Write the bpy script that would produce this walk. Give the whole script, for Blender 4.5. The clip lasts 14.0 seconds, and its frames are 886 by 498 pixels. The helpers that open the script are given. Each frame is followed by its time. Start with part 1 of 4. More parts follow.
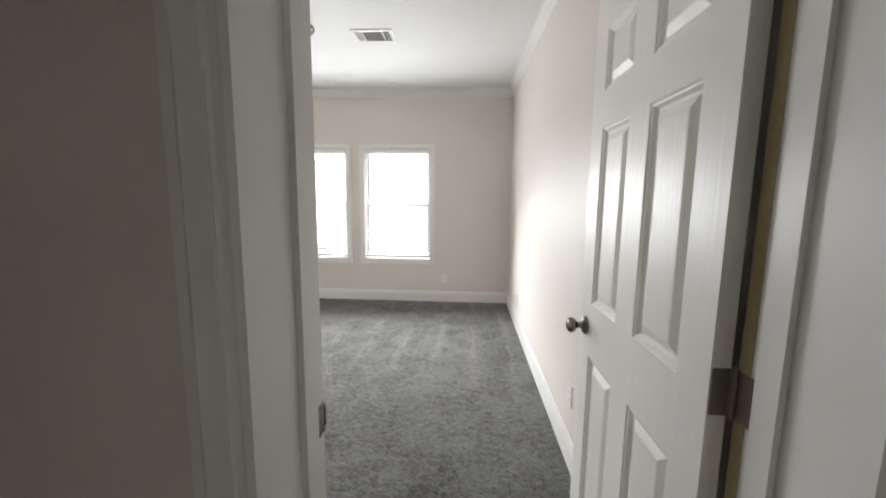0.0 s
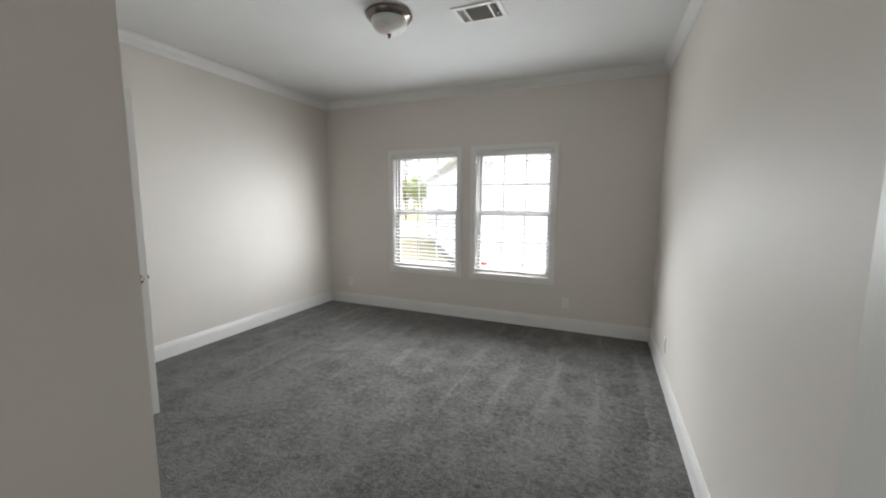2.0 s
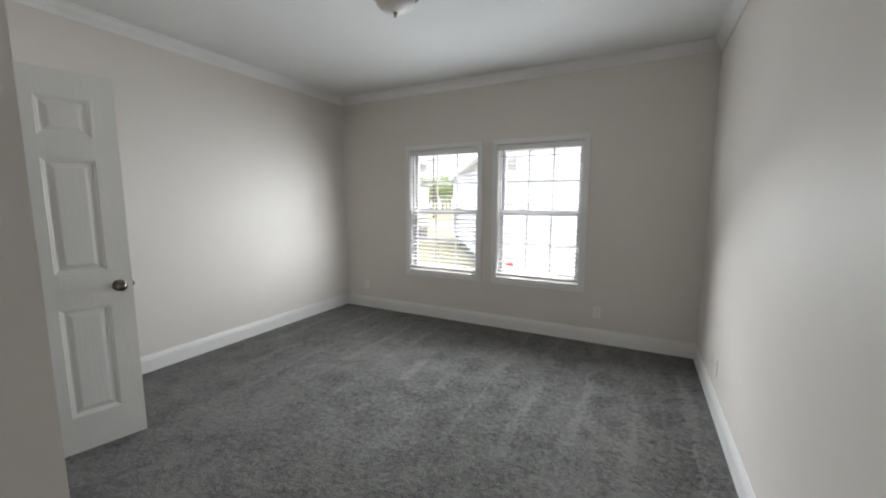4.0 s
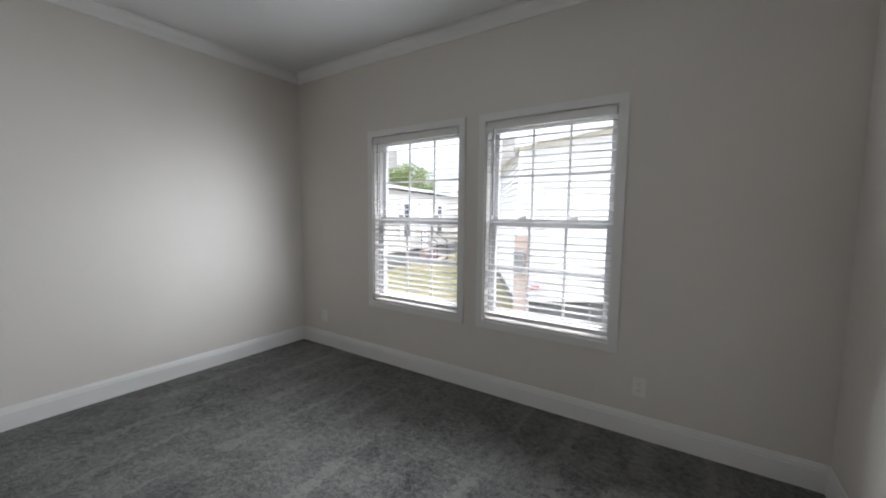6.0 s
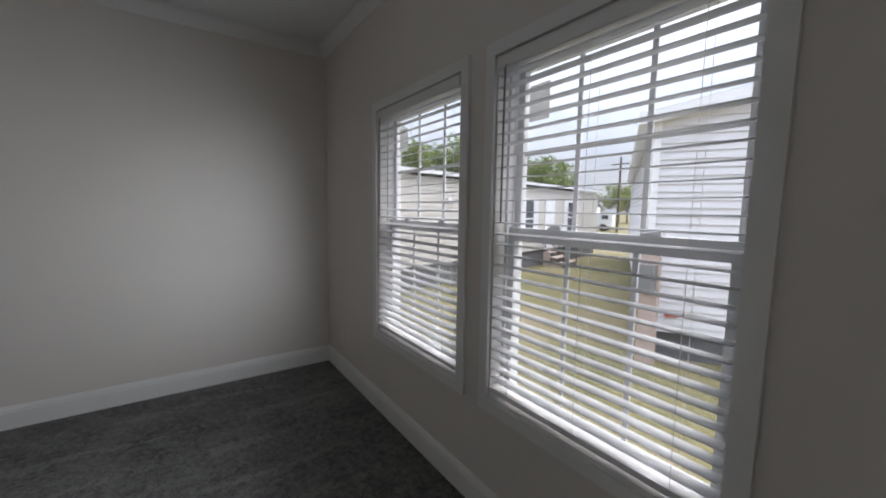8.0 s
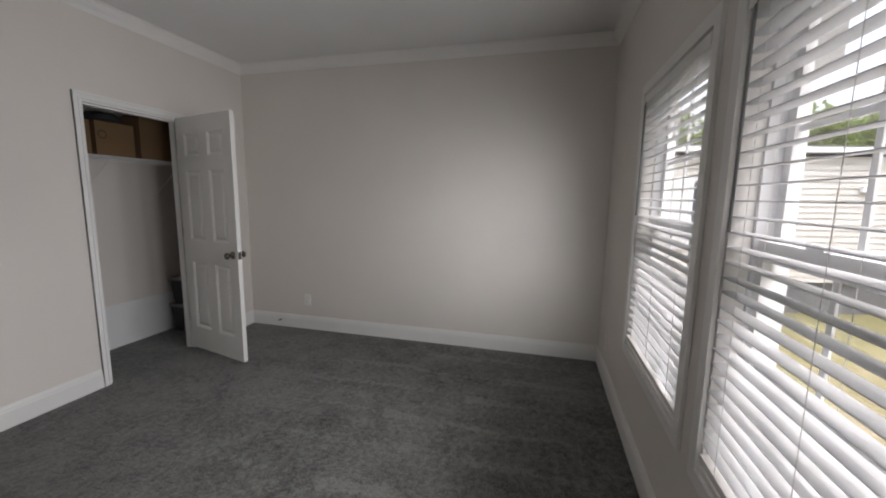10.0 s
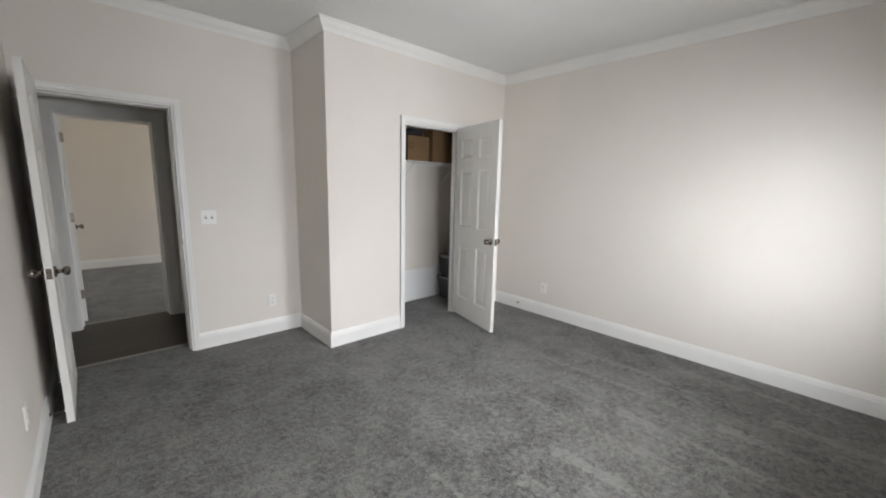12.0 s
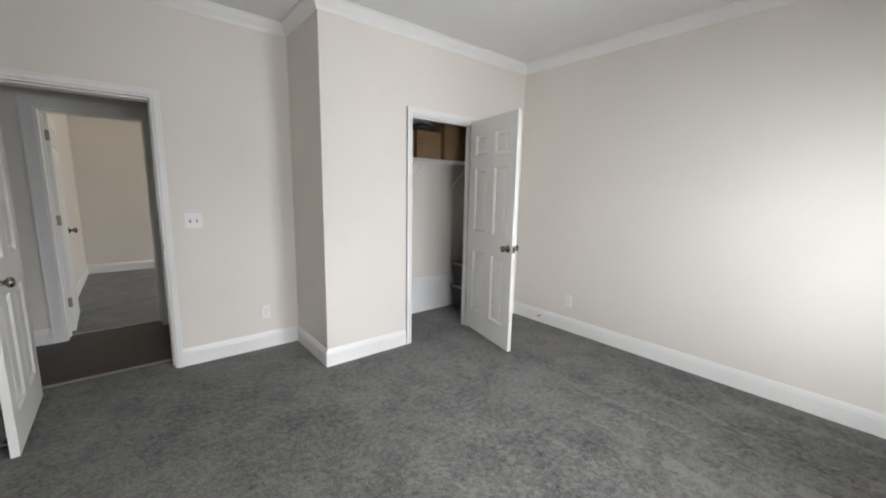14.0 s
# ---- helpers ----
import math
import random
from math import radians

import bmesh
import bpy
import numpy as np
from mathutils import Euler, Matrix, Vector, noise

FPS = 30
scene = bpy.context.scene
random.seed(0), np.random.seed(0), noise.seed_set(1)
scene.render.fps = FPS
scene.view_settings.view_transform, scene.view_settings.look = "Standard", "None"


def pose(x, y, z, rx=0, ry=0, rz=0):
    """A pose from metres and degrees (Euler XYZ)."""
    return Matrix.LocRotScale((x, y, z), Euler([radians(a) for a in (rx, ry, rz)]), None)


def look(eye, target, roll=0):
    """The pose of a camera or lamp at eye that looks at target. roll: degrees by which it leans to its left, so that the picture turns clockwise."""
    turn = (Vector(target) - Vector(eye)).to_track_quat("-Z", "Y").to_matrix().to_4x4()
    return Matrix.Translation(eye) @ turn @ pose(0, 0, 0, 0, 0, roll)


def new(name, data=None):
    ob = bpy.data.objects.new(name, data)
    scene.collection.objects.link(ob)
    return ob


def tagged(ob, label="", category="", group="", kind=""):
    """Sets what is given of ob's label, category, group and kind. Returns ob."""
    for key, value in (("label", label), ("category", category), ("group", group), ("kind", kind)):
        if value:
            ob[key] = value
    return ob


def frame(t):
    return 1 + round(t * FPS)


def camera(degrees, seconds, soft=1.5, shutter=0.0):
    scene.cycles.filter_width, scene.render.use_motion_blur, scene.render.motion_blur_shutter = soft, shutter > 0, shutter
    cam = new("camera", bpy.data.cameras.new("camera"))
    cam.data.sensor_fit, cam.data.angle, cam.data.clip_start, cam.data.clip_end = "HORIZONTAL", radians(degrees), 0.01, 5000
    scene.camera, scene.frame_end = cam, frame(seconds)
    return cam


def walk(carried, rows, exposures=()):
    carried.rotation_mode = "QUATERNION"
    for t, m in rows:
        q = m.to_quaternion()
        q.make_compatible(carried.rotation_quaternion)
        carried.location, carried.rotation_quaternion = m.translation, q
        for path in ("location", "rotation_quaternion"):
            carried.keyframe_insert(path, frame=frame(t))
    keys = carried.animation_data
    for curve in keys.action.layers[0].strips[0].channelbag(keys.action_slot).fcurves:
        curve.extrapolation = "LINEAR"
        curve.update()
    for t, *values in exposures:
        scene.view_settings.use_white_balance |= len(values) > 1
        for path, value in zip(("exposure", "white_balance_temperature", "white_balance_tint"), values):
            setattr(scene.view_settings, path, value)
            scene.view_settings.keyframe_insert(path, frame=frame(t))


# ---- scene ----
cam = camera(98.8, 14.0, soft=2.0)
PATH = [
    (0, (-0.015, 0.074, 1.378), (-0.134, 2.053, 1.113), 0.6),
    (0.5, (0.055, 0.216, 1.36), (-0.005, 2.197, 1.093), 0.5),
    (1, (0.051, 0.473, 1.373), (-0.28, 2.428, 1.115), 0.7),
    (1.5, (0.047, 0.68, 1.401), (-0.657, 2.535, 1.153), 0.5),
    (2, (0.06, 0.739, 1.412), (-0.716, 2.566, 1.168), 0.4),
    (2.5, (0.098, 0.743, 1.43), (-0.714, 2.552, 1.175), 0.4),
    (3, (0.112, 0.75, 1.447), (-0.727, 2.546, 1.179), 0.3),
    (5.5, (-0.11, 2.167, 1.34), (-1.165, 3.855, 1.15), 0.4),
    (6, (-0.065, 2.545, 1.34), (-1.167, 4.204, 1.161), 0.6),
    (6.5, (-0.128, 2.909, 1.351), (-1.311, 4.508, 1.14), 0.2),
    (7, (-0.159, 3.299, 1.361), (-1.451, 4.813, 1.16), 0.4),
    (9.5, (-0.168, 4.459, 1.421), (-2.151, 4.463, 1.16), 0.5),
    (10, (-0.051, 4.51, 1.429), (-1.969, 4.015, 1.156), 0.8),
    (10.5, (0.052, 4.55, 1.478), (-1.674, 3.597, 1.147), 1.2),
    (11, (0.147, 4.488, 1.472), (-1.418, 3.289, 1.135), 1.3),
    (11.5, (0.207, 4.464, 1.459), (-1.217, 3.098, 1.13), 1.3),
    (12, (0.215, 4.472, 1.457), (-1.117, 3.016, 1.128), 1.3),
    (12.5, (0.18, 4.499, 1.469), (-1.105, 3.004, 1.134), 1.2),
    (13, (0.15, 4.504, 1.448), (-1.121, 2.995, 1.118), 1.1),
    (13.5, (0.032, 4.425, 1.427), (-1.226, 2.907, 1.092), 1.2),
    (14, (-0.124, 4.217, 1.427), (-1.377, 2.69, 1.113), 1.1),
]
EXPOSURES = [(0.0, 3.35, 6600, 11), (1.0, 2.85, 6500, 10), (3.2, 2.32, 6450, 9), (5.3, 2.20, 6200, 10), (7.2, 1.24, 6200, 11),
             (9.4, 0.86, 6350, 14), (10.0, 1.5, 6600, 14), (10.6, 2.2, 7000, 16), (11.2, 2.60, 6600, 12), (14.0, 2.75, 6450, 11)]
walk(cam, [(t, look(eye, target, roll)) for t, eye, target, roll in PATH], EXPOSURES)

# ---- world and light ----
world = bpy.data.worlds.new("overcast_sky")
scene.world = world
world.use_nodes = True
wt = world.node_tree
wt.nodes.clear()
w_out = wt.nodes.new("ShaderNodeOutputWorld")
w_bg = wt.nodes.new("ShaderNodeBackground")
w_sky = wt.nodes.new("ShaderNodeTexSky")
w_sky.sky_type = "NISHITA"
w_sky.sun_disc = False
w_sky.sun_elevation = radians(57)
w_sky.sun_rotation = radians(27)
w_sky.dust_density = 4.0
w_noise = wt.nodes.new("ShaderNodeTexNoise")
w_noise.inputs["Scale"].default_value = 2.2
w_noise.inputs["Detail"].default_value = 6.0
w_map = wt.nodes.new("ShaderNodeMapping")
w_map.inputs["Scale"].default_value = (1.0, 1.0, 3.0)
w_tc = wt.nodes.new("ShaderNodeTexCoord")
w_ramp = wt.nodes.new("ShaderNodeValToRGB")
w_ramp.color_ramp.elements[0].position = 0.35
w_ramp.color_ramp.elements[0].color = (2.9, 3.1, 3.55, 1)
w_ramp.color_ramp.elements[1].position = 0.65
w_ramp.color_ramp.elements[1].color = (4.1, 4.2, 4.4, 1)
w_mix = wt.nodes.new("ShaderNodeMix")
w_mix.data_type = "RGBA"
w_mix.inputs["Factor"].default_value = 0.85
wt.links.new(w_tc.outputs["Generated"], w_map.inputs["Vector"])
wt.links.new(w_map.outputs["Vector"], w_noise.inputs["Vector"])
wt.links.new(w_noise.outputs["Fac"], w_ramp.inputs["Fac"])
wt.links.new(w_sky.outputs["Color"], w_mix.inputs[6])
wt.links.new(w_ramp.outputs["Color"], w_mix.inputs[7])
w_sep = wt.nodes.new("ShaderNodeSeparateXYZ")
wt.links.new(w_tc.outputs["Generated"], w_sep.inputs["Vector"])
w_up = wt.nodes.new("ShaderNodeMapRange")
w_up.inputs["From Min"].default_value, w_up.inputs["From Max"].default_value = 0.1, 0.9
w_up.inputs["To Min"].default_value, w_up.inputs["To Max"].default_value = 1.0, 4.0
wt.links.new(w_sep.outputs["Z"], w_up.inputs["Value"])
w_scale = wt.nodes.new("ShaderNodeVectorMath")
w_scale.operation = "SCALE"
wt.links.new(w_mix.outputs[2], w_scale.inputs[0])
wt.links.new(w_up.outputs["Result"], w_scale.inputs["Scale"])
wt.links.new(w_scale.outputs["Vector"], w_bg.inputs["Color"])
w_bg.inputs["Strength"].default_value = 0.108
wt.links.new(w_bg.outputs["Background"], w_out.inputs["Surface"])

sun = new("sun", bpy.data.lights.new("sun", "SUN"))
sun.data.energy = 1.35
sun.data.angle = radians(55)
sun.data.color = (1.0, 0.97, 0.92)
sun.matrix_basis = look((6, 12, 22), (0, 0, 0))

# fill lamps added in the two window openings, in place of the sky's light


def fill_lamp(x, y, z, target, w, h, watts, spread):
    ob = new("window_daylight", bpy.data.lights.new("window_daylight", "AREA"))
    ob.data.shape = "RECTANGLE"
    ob.data.size, ob.data.size_y, ob.data.energy, ob.data.spread = w, h, watts, radians(spread)
    ob.data.color = (0.93, 0.97, 1.0)
    ob.matrix_basis = look((x, y, z), (x + target[0], y + target[1], z + target[2]))


for xa, xb in ((-2.478, -1.588), (-1.360, -0.482)):
    xm = (xa + xb) / 2
    for xs in (xa + 0.25, xa + 0.65):
        fill_lamp(xs, 4.98, 1.28, (-0.80, -0.60, -0.16) if xa < -2 else (-0.87, -0.49, -0.14), 0.10, 1.35, 0.35 if xa < -2 else 0.45, 70)
        fill_lamp(xs, 4.99, 1.28, (0.02, -1, 0) if xa < -2 else (-0.46, -1, 0), 0.12, 1.35, 0.52 if xa < -2 else 0.54, 78)
    fill_lamp(xm, 5.0, 1.48, (0, -0.84, 0.54), 0.8, 0.06, 0.62, 110)
    fill_lamp(xm, 5.0, 1.25, (0, -0.86, -0.51), 0.8, 0.06, 0.95, 70)
    fill_lamp(xm, 4.985, 1.48, (0.62, -0.72, 0.26), 0.10, 0.06, 0.42, 100)
    fill_lamp(xm, 4.985, 1.25, (0.58, -0.70, -0.42), 0.10, 0.06, 0.95, 72)

# ---- plan (metres) ----
EAST, WEST, NORTH, SOUTH = 0.55, -3.512, 5.05, 0.75
BUMP_X, BUMP_Y = -1.24, 1.43
CEIL = 2.73
HALL_N, HALL_S = 0.515, -0.45
OPP_N = -0.65
GROUND = -0.8
WIN = [(-2.478, -1.588), (-1.360, -0.482)]
WIN_Z0, WIN_Z1 = 0.558, 2.006
DOOR_X0, DOOR_X1, DOOR_H = -0.286, 0.490, 2.03
CLO_X0, CLO_X1, CLO_H = -2.775, -2.037, 2.055
OPP_X0, OPP_X1 = -0.285, 0.43

# ---- materials ----


def nodes_of(name):
    m = bpy.data.materials.new(name)
    m.use_nodes = True
    return m, m.node_tree.nodes, m.node_tree.links, m.node_tree.nodes["Principled BSDF"]


def paint(name, color, rough=0.5, vary=0.05, scale=3.0, grain=300.0, bump=0.05, metal=0.0, piece=0.0, stretch=(1, 1, 1), dist=0.002):
    """A surface with a slow and a fine variation of tone and a fine relief."""
    m, n, l, b = nodes_of(name)
    tc = n.new("ShaderNodeTexCoord")
    mp = n.new("ShaderNodeMapping")
    mp.inputs["Scale"].default_value = stretch
    l.new(tc.outputs["Object"], mp.inputs["Vector"])
    big = n.new("ShaderNodeTexNoise")
    big.inputs["Scale"].default_value = scale
    big.inputs["Detail"].default_value = 4
    fine = n.new("ShaderNodeTexNoise")
    fine.inputs["Scale"].default_value = grain
    fine.inputs["Detail"].default_value = 3
    l.new(mp.outputs["Vector"], big.inputs["Vector"])
    l.new(mp.outputs["Vector"], fine.inputs["Vector"])
    add = n.new("ShaderNodeMath")
    add.operation = "MULTIPLY_ADD"
    add.inputs[1].default_value = 0.4
    l.new(fine.outputs["Fac"], add.inputs[0])
    l.new(big.outputs["Fac"], add.inputs[2])
    src = add.outputs[0]
    if piece:
        oi = n.new("ShaderNodeObjectInfo")
        pa = n.new("ShaderNodeMath")
        pa.operation = "MULTIPLY_ADD"
        pa.inputs[1].default_value = piece
        l.new(oi.outputs["Random"], pa.inputs[0])
        l.new(src, pa.inputs[2])
        src = pa.outputs[0]
    mr = n.new("ShaderNodeMapRange")
    mr.inputs["From Min"].default_value = 0.4
    mr.inputs["From Max"].default_value = 1.0 + piece
    mr.inputs["To Min"].default_value = 1 - vary
    mr.inputs["To Max"].default_value = 1 + vary
    l.new(src, mr.inputs["Value"])
    mul = n.new("ShaderNodeVectorMath")
    mul.operation = "SCALE"
    mul.inputs[0].default_value = color
    l.new(mr.outputs["Result"], mul.inputs["Scale"])
    l.new(mul.outputs["Vector"], b.inputs["Base Color"])
    rr = n.new("ShaderNodeMapRange")
    rr.inputs["To Min"].default_value = rough - 0.06
    rr.inputs["To Max"].default_value = min(1.0, rough + 0.06)
    l.new(big.outputs["Fac"], rr.inputs["Value"])
    l.new(rr.outputs["Result"], b.inputs["Roughness"])
    b.inputs["Metallic"].default_value = metal
    if bump:
        bp = n.new("ShaderNodeBump")
        bp.inputs["Strength"].default_value = bump
        bp.inputs["Distance"].default_value = dist
        l.new(fine.outputs["Fac"], bp.inputs["Height"])
        l.new(bp.outputs["Normal"], b.inputs["Normal"])
    return m


M_WALL = paint("wall_paint", (0.725, 0.680, 0.632), 0.55, 0.035, 1.5, 220, 0.12)
M_CEIL = paint("ceiling_paint", (0.78, 0.78, 0.77), 0.8, 0.03, 2.0, 140, 0.25)
M_TRIM = paint("trim_paint", (0.80, 0.79, 0.77), 0.35, 0.03, 4.0, 120, 0.04)
M_DOOR = paint("door_paint", (0.78, 0.77, 0.74), 0.40, 0.03, 5.0, 90, 0.30, stretch=(1, 1, 0.06), dist=0.0015)


def emboss(m, strength):
    """Pressed wood-grain rings over a painted surface."""
    n, l = m.node_tree.nodes, m.node_tree.links
    tc = n.new("ShaderNodeTexCoord")
    mp = n.new("ShaderNodeMapping")
    mp.inputs["Scale"].default_value = (5, 5, 0.55)
    nz = n.new("ShaderNodeTexNoise")
    nz.inputs["Scale"].default_value = 1.3
    nz.inputs["Detail"].default_value = 1.5
    mu = n.new("ShaderNodeMath")
    mu.operation = "MULTIPLY"
    mu.inputs[1].default_value = 110.0
    si = n.new("ShaderNodeMath")
    si.operation = "SINE"
    bp = n.new("ShaderNodeBump")
    bp.inputs["Strength"].default_value = strength
    bp.inputs["Distance"].default_value = 0.001
    l.new(tc.outputs["Object"], mp.inputs["Vector"])
    l.new(mp.outputs["Vector"], nz.inputs["Vector"])
    l.new(nz.outputs["Fac"], mu.inputs[0])
    l.new(mu.outputs[0], si.inputs[0])
    l.new(si.outputs[0], bp.inputs["Height"])
    old = n["Principled BSDF"].inputs["Normal"].links[0].from_socket
    l.new(old, bp.inputs["Normal"])
    l.new(bp.outputs["Normal"], n["Principled BSDF"].inputs["Normal"])


emboss(M_DOOR, 0.09)
M_VINYL = paint("white_vinyl", (0.80, 0.81, 0.83), 0.35, 0.03, 5.0, 200, 0.03)
M_SLAT = paint("blind_slat_white", (0.78, 0.785, 0.80), 0.6, 0.03, 6.0, 120, 0.04, piece=0.1)


def translucent(m, share, color):
    n, l = m.node_tree.nodes, m.node_tree.links
    tr = n.new("ShaderNodeBsdfTranslucent")
    tr.inputs["Color"].default_value = (*color, 1)
    mx = n.new("ShaderNodeMixShader")
    mx.inputs["Fac"].default_value = share
    l.new(n["Principled BSDF"].outputs["BSDF"], mx.inputs[1])
    l.new(tr.outputs["BSDF"], mx.inputs[2])
    l.new(mx.outputs["Shader"], n["Material Output"].inputs["Surface"])


translucent(M_SLAT, 0.18, (0.85, 0.86, 0.88))
M_CORD = paint("white_cord", (0.75, 0.75, 0.74), 0.8, 0.05, 30, 900, 0.2)
M_NICKEL = paint("brushed_nickel", (0.24, 0.21, 0.185), 0.24, 0.06, 20, 500, 0.05, metal=1.0)
M_HINGE = paint("dull_hinge_metal", (0.30, 0.26, 0.22), 0.40, 0.10, 25, 500, 0.05, metal=1.0)
M_JAMBSTRIP = paint("yellow_brown_strip", (0.42, 0.33, 0.18), 0.6, 0.10, 12, 200, 0.2, stretch=(1, 1, 0.1))
M_PLASTIC = paint("white_plastic", (0.80, 0.79, 0.77), 0.35, 0.02, 10, 300, 0.02)
M_OUTLET = paint("almond_plastic", (0.80, 0.78, 0.75), 0.4, 0.02, 10, 300, 0.02)
# outlet and switch slots are thin plates, shade of the openings put into colour
M_DARKSLOT = paint("dark_slot", (0.05, 0.05, 0.05), 0.6, 0.1, 10, 200, 0.05)
M_VENTGREY = paint("vent_grey", (0.40, 0.39, 0.37), 0.55, 0.05, 10, 200, 0.05)
M_BOX = paint("cardboard", (0.15, 0.088, 0.04), 0.85, 0.10, 6, 150, 0.15)
M_BOXPRINT = paint("cardboard_print", (0.07, 0.042, 0.022), 0.8, 0.1, 10, 150, 0.1)
M_WIRE = paint("white_coated_wire", (0.78, 0.78, 0.77), 0.4, 0.02, 10, 300, 0.02)
M_BLACKPL = paint("black_plastic", (0.025, 0.025, 0.027), 0.45, 0.15, 8, 200, 0.08)
M_GREYPL = paint("grey_plastic", (0.20, 0.205, 0.21), 0.45, 0.10, 8, 200, 0.05)
M_METALSTRIP = paint("threshold_strip", (0.30, 0.29, 0.27), 0.45, 0.08, 20, 400, 0.05, metal=0.6)
M_SIDING_W = paint("white_vinyl_siding", (0.66, 0.655, 0.68), 0.5, 0.04, 2, 120, 0.10, piece=0.3)
M_SIDING_B = paint("beige_vinyl_siding", (0.53, 0.505, 0.46), 0.5, 0.05, 2, 120, 0.10, piece=0.3)
M_SKIRT = paint("dark_skirting", (0.13, 0.13, 0.135), 0.8, 0.15, 3, 60, 0.3)
M_ROOF = paint("grey_shingle", (0.17, 0.165, 0.16), 0.85, 0.2, 3, 40, 0.5)
M_ROAD = paint("asphalt", (0.20, 0.20, 0.20), 0.85, 0.12, 0.6, 30, 0.3)
M_BARK = paint("bark", (0.10, 0.075, 0.055), 0.9, 0.3, 4, 30, 0.6)
M_LEAF = paint("leaf", (0.12, 0.155, 0.055), 0.6, 0.35, 0.8, 8, 0.1)
M_LEAF2 = paint("leaf_light", (0.20, 0.215, 0.08), 0.6, 0.35, 0.8, 8, 0.1)
translucent(M_LEAF, 0.4, (0.24, 0.30, 0.10))
translucent(M_LEAF2, 0.4, (0.33, 0.36, 0.13))
M_DARKGLASS = paint("dark_window_glass", (0.05, 0.06, 0.07), 0.08, 0.2, 1, 5, 0.0)
M_TAN = paint("tan_board", (0.46, 0.37, 0.33), 0.7, 0.15, 4, 60, 0.2)
M_RED = paint("red_tag", (0.45, 0.03, 0.03), 0.5, 0.1, 5, 100, 0.05)


def make_label():
    m, n, l, b = nodes_of("window_label")
    tr = n.new("ShaderNodeBsdfTranslucent")
    tr.inputs["Color"].default_value = (0.75, 0.75, 0.75, 1)
    b.inputs["Base Color"].default_value = (0.6, 0.6, 0.6, 1)
    b.inputs["Roughness"].default_value = 0.7
    mx = n.new("ShaderNodeMixShader")
    mx.inputs["Fac"].default_value = 0.65
    l.new(b.outputs["BSDF"], mx.inputs[1])
    l.new(tr.outputs["BSDF"], mx.inputs[2])
    l.new(mx.outputs["Shader"], n["Material Output"].inputs["Surface"])
    return m


M_STICKER = make_label()
M_LOWBAND = paint("white_low_band", (0.80, 0.80, 0.80), 0.4, 0.03, 4, 200, 0.05)


def make_glass():
    m, n, l, b = nodes_of("clear_glass")
    b.inputs["Base Color"].default_value = (1, 1, 1, 1)
    b.inputs["Roughness"].default_value = 0.0
    b.inputs["IOR"].default_value = 1.45
    b.inputs["Transmission Weight"].default_value = 1.0
    return m


def make_frosted():
    m, n, l, b = nodes_of("frosted_glass_bowl")
    nz = n.new("ShaderNodeTexNoise")
    nz.inputs["Scale"].default_value = 9
    cr = n.new("ShaderNodeValToRGB")
    cr.color_ramp.elements[0].color = (0.62, 0.61, 0.58, 1)
    cr.color_ramp.elements[1].color = (0.78, 0.77, 0.74, 1)
    l.new(nz.outputs["Fac"], cr.inputs["Fac"])
    l.new(cr.outputs["Color"], b.inputs["Base Color"])
    b.inputs["Roughness"].default_value = 0.35
    b.inputs["Subsurface Weight"].default_value = 0.2
    return m


